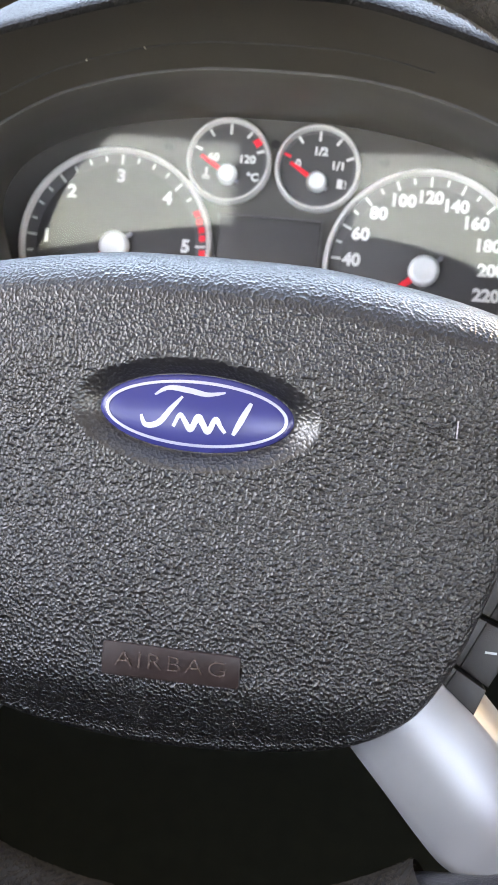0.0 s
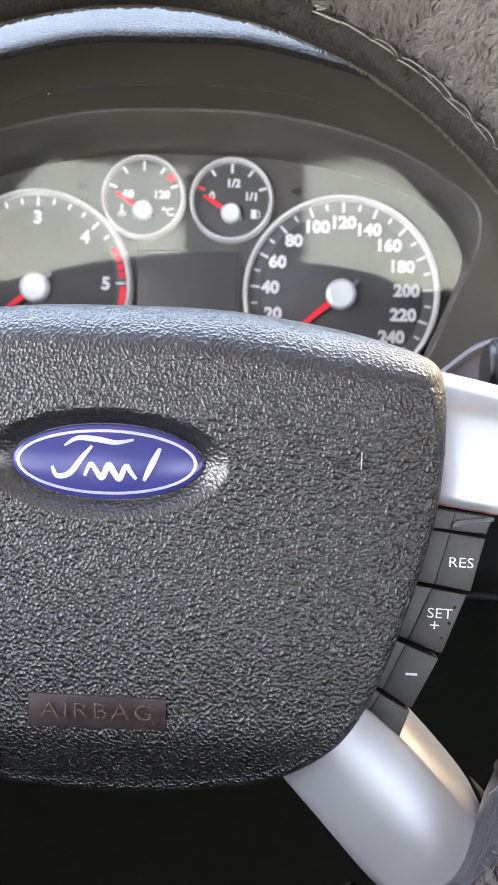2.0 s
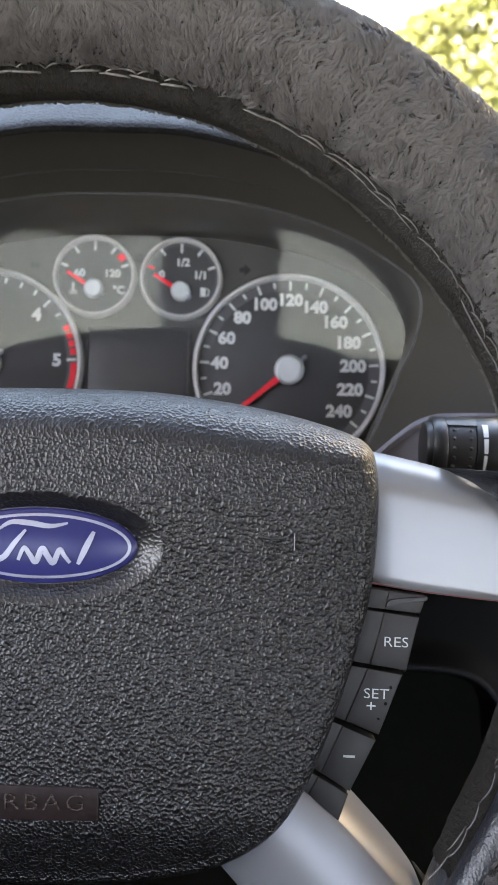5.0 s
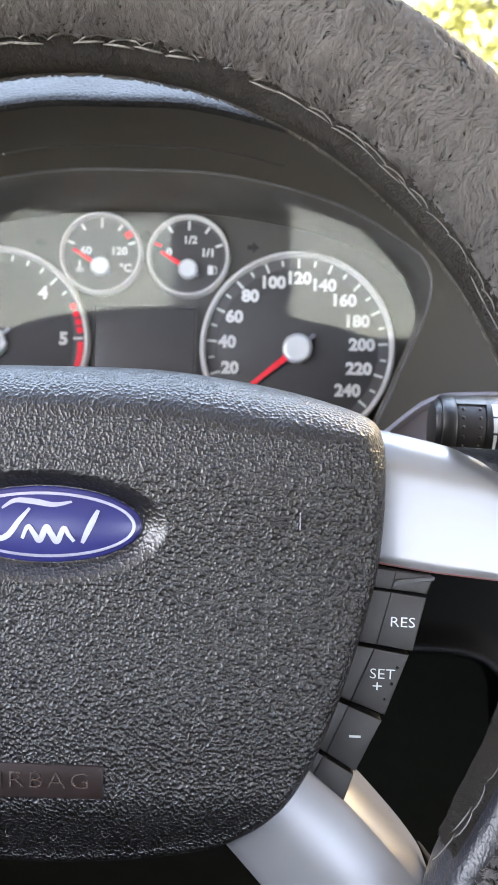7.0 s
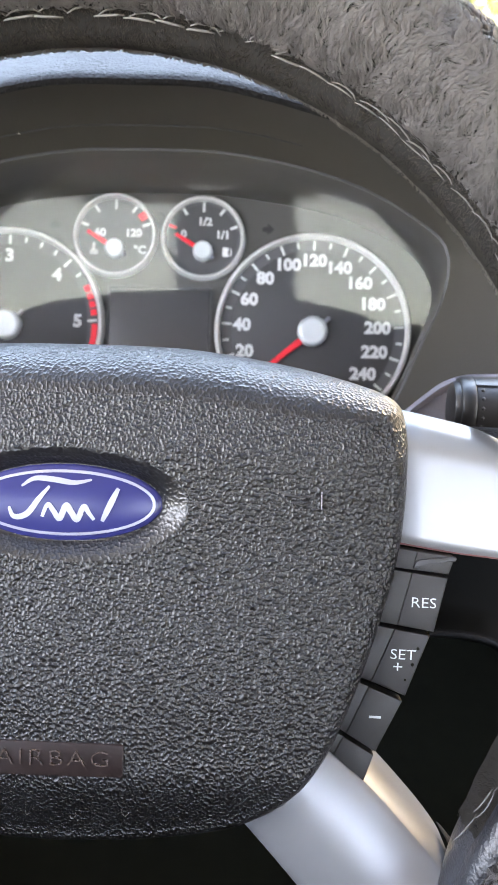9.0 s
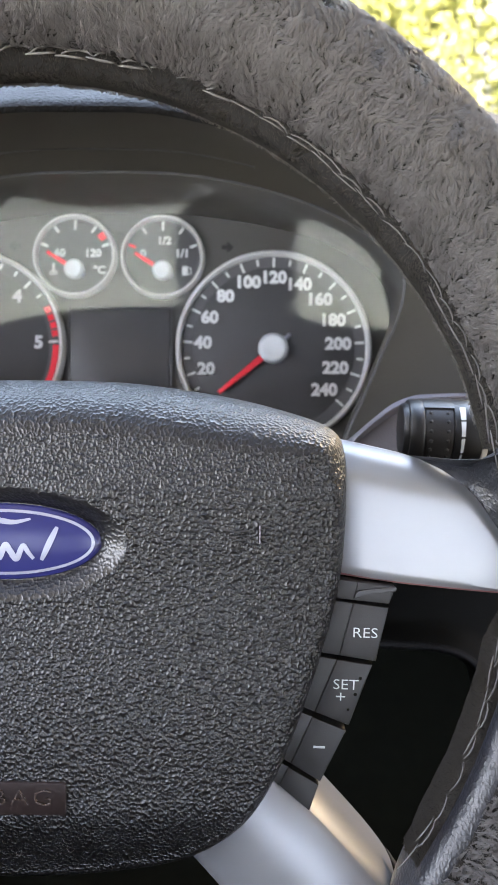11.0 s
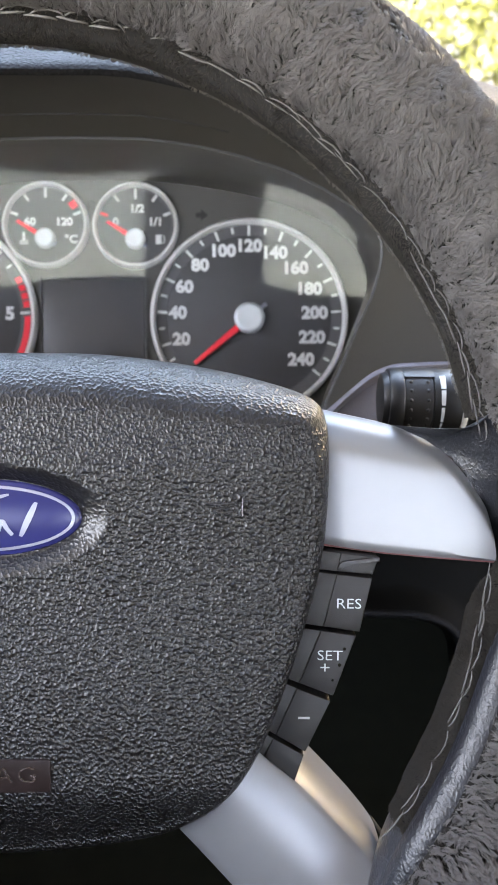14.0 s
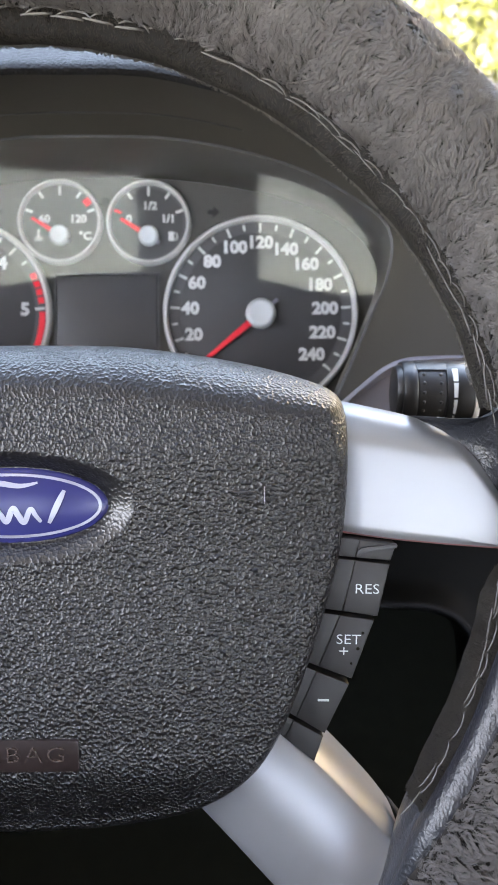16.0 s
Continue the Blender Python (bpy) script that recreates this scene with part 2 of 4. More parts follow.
def lathe(profile, n=48):
    """A body of revolution about z from (radius, z) pairs; a radius of 0 closes it."""
    bm = bmesh.new()
    rings = []
    for r, z in profile:
        if r <= 1e-9:
            rings.append([bm.verts.new((0, 0, z))])
        else:
            rings.append([bm.verts.new((r * math.cos(2 * math.pi * i / n), r * math.sin(2 * math.pi * i / n), z)) for i in range(n)])
    for a, b in zip(rings, rings[1:]):
        for i in range(n):
            j = (i + 1) % n
            if len(a) == 1 and len(b) > 1:
                bm.faces.new((a[0], b[i], b[j]))
            elif len(b) == 1 and len(a) > 1:
                bm.faces.new((a[i], b[0], a[j]))
            elif len(a) > 1:
                bm.faces.new((a[i], a[j], b[j], b[i]))
    return bm


def prism(outline, z0, z1, bevel=0.0, segments=2):
    """An outline in x, y drawn out from z0 to z1, its upper edge rounded."""
    bm = bmesh.new()
    lo = [bm.verts.new((x, y, z0)) for x, y in outline]
    hi = [bm.verts.new((x, y, z1)) for x, y in outline]
    top = bm.faces.new(hi)
    bm.faces.new(lo[::-1])
    n = len(lo)
    for i in range(n):
        j = (i + 1) % n
        bm.faces.new((lo[i], lo[j], hi[j], hi[i]))
    if bevel:
        bmesh.ops.bevel(bm, geom=list(top.edges), offset=bevel, segments=segments, affect="EDGES", profile=0.5)
    return bm


def box(sx, sy, sz, bevel=0.0, at=(0, 0, 0), segments=2):
    bm = bmesh.new()
    bmesh.ops.create_cube(bm, size=1, matrix=Matrix.Translation(at) @ Matrix.Diagonal((sx, sy, sz, 1)))
    if bevel:
        bmesh.ops.bevel(bm, geom=list(bm.edges), offset=bevel, segments=segments, affect="EDGES", profile=0.5)
    return bm


def lettering(text, size, depth=0.0002, bold=0.0, spacing=1.0):
    """A mesh of the words, centred, in the built-in font."""
    cu = bpy.data.curves.new("lettering", "FONT")
    cu.body, cu.size, cu.extrude, cu.offset = text, size, depth, bold
    cu.align_x, cu.align_y, cu.resolution_u, cu.space_character = "CENTER", "CENTER", 3, spacing
    ob = bpy.data.objects.new("lettering", cu)
    scene.collection.objects.link(ob)
    me = bpy.data.meshes.new_from_object(ob.evaluated_get(bpy.context.evaluated_depsgraph_get()))
    bpy.data.objects.remove(ob)
    bpy.data.curves.remove(cu)
    return me


def tube(points, radius, n=8, ends=True):
    """A round tube along points."""
    bm = bmesh.new()
    pts = [Vector(p) for p in points]
    rings = []
    for i, p in enumerate(pts):
        d = (pts[min(i + 1, len(pts) - 1)] - pts[max(i - 1, 0)]).normalized()
        a = d.cross(Vector((0, 0, 1)) if abs(d.z) < 0.9 else Vector((1, 0, 0))).normalized()
        b = d.cross(a)
        r = radius(i / (len(pts) - 1)) if callable(radius) else radius
        rings.append([bm.verts.new(p + r * (a * math.cos(2 * math.pi * k / n) + b * math.sin(2 * math.pi * k / n))) for k in range(n)])
    for a, b in zip(rings, rings[1:]):
        for i in range(n):
            bm.faces.new((a[i], a[(i + 1) % n], b[(i + 1) % n], b[i]))
    if ends:
        bm.faces.new(rings[0][::-1])
        bm.faces.new(rings[-1])
    return bm


def smoothstep(a, b, x):
    t = min(max((x - a) / (b - a), 0), 1)
    return t * t * (3 - 2 * t)


# ---------------------------------------------------------------- cabin shell and outdoors
def slab(name, corners, thick, mat, label="", category="", kind="structure"):
    """A flat panel through four corners, with thickness away from the cabin's middle."""
    bm = bmesh.new()
    c = [Vector(p) for p in corners]
    n = (c[1] - c[0]).cross(c[3] - c[0]).normalized()
    mid = sum(c, Vector()) / 4
    if n.dot(Vector((0.3, -0.6, 0.9)) - mid) > 0:
        n = -n
    lo = [bm.verts.new(p) for p in c]
    hi = [bm.verts.new(p + n * thick) for p in c]
    bm.faces.new(lo)
    bm.faces.new(hi[::-1])
    for i in range(4):
        bm.faces.new((lo[i], lo[(i + 1) % 4], hi[(i + 1) % 4], hi[i]))
    ob = part(name, bm, mat, None, smooth=False)
    return tagged(ob, label, category, kind=kind)


def side_wall(name, x, label):
    """A cabin side with a window opening between pillars."""
    s = 1 if x > 0 else -1
    bm = bmesh.new()
    lower = [(-2.0, 0.22), (1.2, 0.22), (1.2, 0.93), (-2.0, 0.98)]
    pieces = [lower,
              [(-1.30, 1.36), (0.42, 1.36), (0.30, 1.45), (-1.25, 1.45)],
              [(-0.78, 0.96), (-0.68, 0.96), (-0.68, 1.36), (-0.78, 1.36)],
              [(-2.0, 0.97), (-1.80, 0.97), (-1.22, 1.40), (-1.32, 1.44)],
              [(0.86, 0.93), (1.02, 0.93), (0.40, 1.40), (0.26, 1.40)]]
    for k, pc in enumerate(pieces):
        lo = [bm.verts.new((x + 0.002 * k * s, y, z)) for y, z in pc]
        hi = [bm.verts.new((x + 0.05 * s, y, z)) for y, z in pc]
        bm.faces.new(lo)
        bm.faces.new(hi[::-1])
        for i in range(4):
            bm.faces.new((lo[i], lo[(i + 1) % 4], hi[(i + 1) % 4], hi[i]))
    return tagged(part(name, bm, SHELL, None, smooth=False), label, "wall", kind="structure")


side_wall("wall_left", -0.46, "grey plastic door trim under the window opening")
side_wall("wall_right", 1.02, "grey plastic door trim under the window opening")
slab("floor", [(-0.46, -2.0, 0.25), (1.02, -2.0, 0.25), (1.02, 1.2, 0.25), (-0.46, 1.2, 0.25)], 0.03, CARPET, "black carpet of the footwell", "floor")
# unseen roof: its edges are set by the lens veil and the rim's skylight
slab("ceiling", [(-0.46, -1.27, 1.43), (1.02, -1.27, 1.43), (1.02, 0.08, 1.43), (-0.46, 0.08, 1.43)], 0.03, CLOTH, "unseen grey cloth headlining, cut to shape the sky light and lens reflection", "ceiling")
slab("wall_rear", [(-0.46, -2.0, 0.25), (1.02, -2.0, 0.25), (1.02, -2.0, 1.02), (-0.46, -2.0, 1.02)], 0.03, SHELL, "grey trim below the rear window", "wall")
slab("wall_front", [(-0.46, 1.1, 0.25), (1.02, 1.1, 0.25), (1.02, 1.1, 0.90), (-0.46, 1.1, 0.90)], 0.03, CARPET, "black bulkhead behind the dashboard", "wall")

bm = bmesh.new()
bmesh.ops.create_grid(bm, x_segments=40, y_segments=40, size=400)
tagged(part("ground", bm, ASPHALT, None), "worn grey asphalt car park reaching the horizon", "ground", kind="structure")

# unseen driver's seat behind the camera, added to darken reflections
seat = thing("unseen_seat", pose(-0.070, -0.42, 0.25), "unseen dark cloth seat added to darken reflections in the lens and wheel", "seat")
part("seat_base", box(0.50, 0.52, 0.16, 0.05, (0, 0.02, 0.24), 4), SEAT, seat)
part("backrest", box(0.54, 0.16, 0.58, 0.06, (0, -0.02, 0.27), 4), SEAT, seat, local=pose(0, -0.25, 0.26, -14, 0, 0))
# narrow and overtall, sized for the dark upright band reflected in the lens
part("reflected_headrest", box(0.11, 0.10, 0.24, 0.04, (0, 0, 0.035), 4), SEAT, seat, local=pose(0, -0.43, 0.92, -10, 0, 0))
part("seat_pedestal", box(0.40, 0.42, 0.19, 0.02, (0, 0, 0.10)), SEAT, seat)

# ---------------------------------------------------------------- hedge in front of the car
def leaf_material(name, color):
    m = material(name, color, 0.5, vary=0.3, vary_scale=5)
    nt = m.node_tree
    b = nt.nodes["Principled BSDF"]
    info = nt.nodes.new("ShaderNodeNewGeometry")
    hsv = nt.nodes.new("ShaderNodeHueSaturation")
    r = nt.nodes.new("ShaderNodeMapRange")
    r.inputs[3].default_value, r.inputs[4].default_value = 0.45, 1.5
    nt.links.new(info.outputs["Random Per Island"], r.inputs[0])
    nt.links.new(r.outputs[0], hsv.inputs["Value"])
    old = b.inputs["Base Color"].links[0].from_socket
    nt.links.new(old, hsv.inputs["Color"])
    nt.links.new(hsv.outputs[0], b.inputs["Base Color"])
    b.inputs["Transmission Weight"].default_value = 0.0
    return m


LEAF = leaf_material("sunlit_leaf", (0.20, 0.215, 0.06))


def hedge(x0, x1, y, depth, count, seed):
    """A loose bank of leaves with an uneven top, as one mesh."""
    rng = np.random.default_rng(seed)
    verts, faces = [], []
    for _ in range(count):
        x = rng.uniform(x0, x1)
        top = 1.05 + 0.16 * x + 0.36 * smoothstep(1.2, 1.9, x) + 0.22 * noise.noise(Vector((x * 0.9, 3.1, 0))) + 0.12 * noise.noise(Vector((x * 3.1, 7.7, 0)))
        top = max(top, 0.7)
        z = top * (1 - rng.uniform(0, 1) ** 1.7 * 0.97)
        yy = y + depth * rng.uniform(0, 1) + 0.25 * noise.noise(Vector((x * 1.6, z * 1.6, 5)))
        c = Vector((x, yy, z))
        a = Vector(rng.normal(size=3)).normalized()
        b = a.cross(Vector(rng.normal(size=3))).normalized()
        s = rng.uniform(0.035, 0.085)
        n = len(verts)
        verts += [c - a * s, c + b * s * 0.45 + a.cross(b) * s * 0.12, c + a * s, c - b * s * 0.45 + a.cross(b) * s * 0.12]
        faces += [(n, n + 1, n + 2), (n, n + 2, n + 3)]
    me = bpy.data.meshes.new("hedge")
    me.from_pydata([tuple(v) for v in verts], [], faces)
    me.materials.append(LEAF)
    return tagged(new("hedge", me), "sunlit yellow-green leafy hedge in front of the car", "hedge", kind="stuff")


hedge(-3.0, 6.5, 7.6, 0.9, 26000, 4)


# ---------------------------------------------------------------- instrument cluster
XS = -0.0019
FACE_Z, FACE_TILT = -0.2356, -4.04
CL = COL @ pose(0, 0, FACE_Z, FACE_TILT, 0, 0)
cluster = thing("instrument_cluster", CL, "dark instrument cluster with four silver-ringed gauges behind the steering wheel", "instrument cluster")

EDGE = [(0, 155), (33, 154.5), (65, 150.5), (97, 144), (126, 132.5), (143, 120), (152, 106), (154, 92), (150, 76), (143, 56), (134, 34), (128, 10), (126, -20)]


def arch(points, z=0.0, n=28):
    """The arch through points (in mm, right half), mirrored, from left foot over the top to right foot."""
    pts = [curve_at([Vector((x / 1000, y / 1000, 0)) for x, y in points], i / n) for i in range(n + 1)]
    full = [Vector((-p.x + 2 * XS, p.y, z)) for p in pts[::-1]] + [Vector((p.x, p.y, z)) for p in pts[1:]]
    return full


edge = arch(EDGE)
bm = bmesh.new()
bm.faces.new([bm.verts.new((p.x, p.y, -0.0012)) for p in edge][::-1])
bmesh.ops.triangulate(bm, faces=bm.faces)
part("face_plate", bm, PLATE, cluster, "dark grey plate")


def gauge(name, cx, cy, radius, label, rim=0.0028):
    """A dial face, a sub-ring band and a raised satin ring; returns the dial."""
    dial = part(name, lathe([(radius - 0.0005, -0.001), (radius - 0.0005, 0.0003), (radius * 0.84, 0.0003), (radius * 0.83, 0.0006), (0, 0.0006)], 64), FACE, cluster, label, pose(cx, cy, 0))
    part("band", lathe([(radius * 0.985, 0.0008), (radius * 0.985, 0.0011), (radius * 0.835, 0.0011), (radius * 0.835, 0.0008)], 64), FACE_RIM, dial, "grey outer band")
    part("ring", lathe([(radius - rim * 1.15, 0.0005), (radius - rim * 1.0, 0.0035), (radius - rim * 0.72, 0.0052), (radius - rim * 0.3, 0.0052), (radius, 0.0038), (radius + 0.0004, -0.001)], 96), RING, dial, "satin silver ring")
    return dial


def tick(dial, angle, r0, r1, width, mat=WHITE, name="tick"):
    a = radians(angle)
    me = tick_mesh(round(r1 - r0, 5), width, mat)
    rm = (r0 + r1) / 2
    return part(name, me, mat, dial, local=pose(rm * math.sin(a), rm * math.cos(a), 0.0013, 0, 0, -angle))


TICKS = {}


def tick_mesh(length, width, mat):
    key = (length, width, mat.name)
    if key not in TICKS:
        b = finish(prism([(-width / 2, -length / 2), (width / 2, -length / 2), (width / 2, length / 2), (-width / 2, length / 2)], 0, 0.0004), False)
        me = bpy.data.meshes.new("tick")
        b.to_mesh(me)
        b.free()
        me.materials.append(mat)
        TICKS[key] = me
    return TICKS[key]


def numeral(dial, text, x, y, size, mat=WHITE, name="numeral", bold=0.00046):
    return part(name, lettering(text, size, 0.0001, bold), mat, dial, local=pose(x, y, 0.0014) @ Matrix.Diagonal((1.04, 1, 1, 1)))


def pointer(dial, hx, hy, angle, length, tail, hub_r, z=0.0026, width=0.0038):
    """A red needle with a silver hub and its short silver tail."""
    needle = prism([(-width * 0.55, 0), (width * 0.55, 0), (width * 0.3, length), (-width * 0.3, length)], 0, 0.0012, 0.0003)
    part("needle", needle, RED, dial, "red needle", pose(hx, hy, z, 0, 0, -angle))
    part("tail", prism([(-0.0013, 0), (0.0013, 0), (0.0011, tail), (-0.0011, tail)], 0, 0.0016, 0.0004), CHROME, dial, "silver needle tail", pose(hx, hy, z + 0.0004, 0, 0, 180 - angle))
    part("hub_cap", lathe([(hub_r * 1.05, -z + 0.001), (hub_r * 1.05, 0.002), (hub_r, 0.0030), (hub_r * 0.90, 0.0037), (hub_r * 0.76, 0.0040), (hub_r * 0.70, 0.0039), (0, 0.0040)], 40), HUB, dial, "silver hub cap", pose(hx, hy, z))


# speedometer
speedo = gauge("speedometer", 0.0854, 0.0770, 0.0556, "speedometer with white numerals up to 240")
for v in range(0, 250, 10):
    a = (v - 120) * 1.08
    if v % 20 == 0:
        tick(speedo, a, 0.0462, 0.0517, 0.0013)
    else:
        tick(speedo, a, 0.0478, 0.0512, 0.0012)
for v in range(20, 241, 20):
    a = radians((v - 120) * 1.08)
    r = 0.0402 - 0.0032 * max(0.0, math.sin(a))
    numeral(speedo, str(v), r * math.sin(a), r * math.cos(a), 0.0094)
pointer(speedo, 0, -0.0005, -129.6, 0.040, 0.0125, 0.0082)

# rev counter
tacho = gauge("rev_counter", -0.0892, 0.0768, 0.0556, "rev counter with white numerals and a red band")
for k in range(0, 25):
    v = k * 0.25
    a = (v - 3) * 43.2
    if v > 5.02:
        continue
    if k % 4 == 0:
        tick(tacho, a, 0.0462, 0.0517, 0.0013)
    elif v < 4.4:
        tick(tacho, a, 0.0480, 0.0512, 0.0011)
for v in range(1, 6):
    a = radians((v - 3) * 43.2)
    numeral(tacho, str(v), 0.0405 * math.sin(a), 0.0395 * math.cos(a), 0.0098)
for k in range(4):
    tick(tacho, (4.50 + 0.125 * k - 3) * 43.2, 0.0485, 0.0520, 0.0036, RED, "red_mark")
band = bmesh.new()
for k in range(13):
    a0, a1 = (radians((5.05 + 0.8 * q / 13 - 3) * 43.2) for q in (k, k + 1))
    band.faces.new([band.verts.new((r * math.sin(a), r * math.cos(a), 0.0014)) for r, a in ((0.0485, a0), (0.0520, a0), (0.0520, a1), (0.0485, a1))][::-1])
bmesh.ops.remove_doubles(band, verts=band.verts, dist=1e-6)
part("red_band", band, RED, tacho, "solid red over-speed band")
pointer(tacho, 0, -0.0005, -129.6, 0.040, 0.0125, 0.0082)

# coolant temperature and fuel
for name, cx, cy, texts, label in (
        ("temperature_gauge", -0.0287, 0.1293, (("60", -0.0088, 0.0016), ("120", 0.0103, 0.0016), ("°C", 0.0142, -0.0082)), "coolant temperature gauge in degrees"),
        ("fuel_gauge", 0.0217, 0.1288, (("0", -0.0112, 0.0020), ("1/2", 0.0008, 0.0094), ("1/1", 0.0112, 0.0020)), "fuel gauge with its needle on empty")):
    dial = gauge(name, cx, cy, 0.0238, label, 0.0021)
    for a in (-70, -35, 0, 35, 70):
        mat = RED if name == "fuel_gauge" and a == -70 else WHITE
        tick(dial, a, 0.0152 if a == 0 else 0.0165, 0.0208, 0.0014, mat)
    if name == "temperature_gauge":
        tick(dial, 54, 0.0172, 0.0212, 0.0042, RED, "red_mark")
    for text, x, y in texts:
        numeral(dial, text, x, y, 0.0062, bold=0.00026)
    pointer(dial, 0, -0.0078, -58, 0.0185, 0.0072, 0.0054, 0.0022, 0.0029)
    if name == "fuel_gauge":
        pump = prism([(-0.0022, -0.0026), (0.0010, -0.0026), (0.0010, 0.0026), (-0.0022, 0.0026)], 0, 0.0003)
        part("pump_symbol", pump, WHITE, dial, "white pump symbol", pose(0.0135, -0.0078, 0.0013))
        part("hose_symbol", tube([(0.0012, -0.002, 0), (0.0026, -0.002, 0), (0.0028, 0.001, 0), (0.0016, 0.0022, 0)], 0.0003, 5), WHITE, dial, "", pose(0.0135, -0.0078, 0.0013))
    else:
        for k, (w, y) in enumerate(((0.0046, -0.0028), (0.0046, -0.0014))):
            part("wave_symbol", box(w, 0.0007, 0.0003), WHITE, dial, "", pose(-0.0122, -0.0085 + y + 0.001, 0.0013))
        part("bulb_symbol", prism([(-0.0007, -0.0012), (0.0007, -0.0012), (0.0007, 0.0034), (-0.0007, 0.0034)], 0, 0.0003), WHITE, dial, "", pose(-0.0122, -0.0075, 0.0013))

# message display with its thin frame
display = part("display", prism([(-0.0310, 0.052), (0.0265, 0.052), (0.0265, 0.0990), (-0.0310, 0.0990)], -0.001, 0.0006, 0.0008), LCD, cluster, "blank dark message display", pose(0, 0, 0))
for x0, y0, x1, y1 in ((-0.0322, 0.052, -0.0312, 0.1003), (0.0267, 0.052, 0.0277, 0.1003), (-0.0310, 0.0993, 0.0265, 0.1003)):
    part("display_frame", box(x1 - x0, y1 - y0, 0.0014, 0.0002, ((x0 + x1) / 2, (y0 + y1) / 2, 0.0005)), FACE_RIM, display)

# direction arrows and warning lamp windows, unlit
for x, y, s in ((-0.0640, 0.1357, -1), (0.0585, 0.1352, 1)):
    pts = [(0.0040 * s, 0), (0, 0.0036), (0, 0.0014), (-0.0030 * s, 0.0014), (-0.0030 * s, -0.0014), (0, -0.0014), (0, -0.0036)]
    part("direction_arrow", prism(pts if s < 0 else pts[::-1], 0, 0.0004), STALK_BLACK, cluster, "unlit black arrow", pose(x, y, -0.0011))
part("sensor_window", lathe([(0.0027, -0.001), (0.0027, 0.0004), (0.0022, 0.0006), (0, 0.0006)], 20), STALK_BLACK, cluster, "small round black window", pose(-0.0034, 0.1412, -0.0011))

# clear lens, leaning towards the driver at the top
lens_rows = []
for i in range(13):
    f = i / 12
    y = 0.004 + 0.156 * f
    z = FACE_Z + 0.010 + 0.0290 * f
    half = 0.128 + 0.022 * math.sin(math.pi * min(f * 1.15, 1)) if f < 0.72 else 0.146 - 0.105 * ((f - 0.72) / 0.28) ** 1.6
    lens_rows.append([Vector((XS + half * (2 * j / 24 - 1), y, z + 0.36 * (half * (2 * j / 24 - 1)) ** 2)) for j in range(25)])
lens = part("lens", grid(lens_rows), GLASS, cluster, "clear plastic lens", CL.inverted() @ COL)
lens.visible_shadow = False


# ---------------------------------------------------------------- dashboard round the cluster
BEZEL = [(0, 162), (37, 161), (75, 154.5), (108, 144), (134, 129.5), (148, 118), (151, 104), (147, 86), (141, 73), (130, 47), (122, 28), (118, 5), (116, -25)]
LIP = [(0, 168.8), (30, 168.3), (60, 162.5), (90, 154), (118, 145), (145, 129), (163, 108), (171, 80), (174, 50), (174, 10), (172, -30)]

dash = thing("dashboard", COL, "dark grained plastic dashboard with a hooded cowl over the gauges", "dashboard")
edge_col = [(COL.inverted() @ CL) @ Vector((p.x, p.y, -0.0016)) for p in arch(EDGE)]
bezel = arch(BEZEL, -0.190)
lip = arch(LIP, -0.118)


def between(a, b, n, bulge=0.0):
    out = []
    for k in range(n + 1):
        f = k / n
        row = []
        for p, q in zip(a, b):
            v = p.lerp(q, f)
            c = Vector((p.x, p.y - 0.06, 0))
            if bulge:
                v = v + Vector((c.x, c.y, 0)).normalized() * bulge * math.sin(math.pi * f)
            row.append(v)
        out.append(row)
    return out


part("bezel", grid(between(edge_col, bezel, 8, -0.003)), BEZEL_BLACK, dash, "dark grey bezel wall round the gauges")
part("bezel_edge", grid(between(bezel, [p + Vector((p.x, p.y - 0.05, 0)).normalized() * 0.0014 + Vector((0, 0, 0.0010)) for p in bezel], 3, 0.0006)), SMOOTH_BLACK, dash, "thin glossy edge")
cowl_rows = between([p + Vector((p.x, p.y - 0.05, 0)).normalized() * 0.0012 + Vector((0, 0, 0.0003)) for p in bezel], lip, 10, 0.004)
part("cowl_lining", grid(cowl_rows), HOOD, dash, "matt black cowl underside")
seam_line = [p - Vector((p.x, p.y - 0.05, 0)).normalized() * 0.0002 for p in cowl_rows[3] if p.y > 0.120 and p.x < 0.075]
part("cowl_seam", tube(seam_line, 0.0005, 6), SMOOTH_BLACK, dash, "thin raised moulding line")
# sun glints on the cowl, put in as small pale solids
for k in (6, 8):
    part("glint_speck", lathe([(0.0006, -0.0004), (0.0005, 0.0003), (0, 0.0006)], 8), RING_AND_GLINT, dash, "pale speck standing for a sun glint", Matrix.Translation(seam_line[k]))
# rounded lip and top of the cowl, running forward to the windscreen
top_rows = []
for out, up in ((0, 0), (0.0006, 0.0014), (0.0020, 0.0022), (0.0040, 0.0014), (0.0080, -0.0035), (0.0140, -0.0115), (0.0220, -0.0225), (0.0320, -0.0365), (0.0450, -0.0570), (0.0600, -0.0860)):
    top_rows.append([p + Vector((p.x, p.y - 0.03, 0)).normalized() * out + Vector((0, 0, up)) for p in lip])
last = top_rows[-1]
for k in range(1, 13):
    f = k / 12
    top_rows.append([p + Vector((p.x * 0.9 * f, 0.135 * f - 0.02 * f * f, -0.33 * f)) for p in last])
part("cowl_top", grid(top_rows), DASH, dash, "grained cowl top lit by the sky")

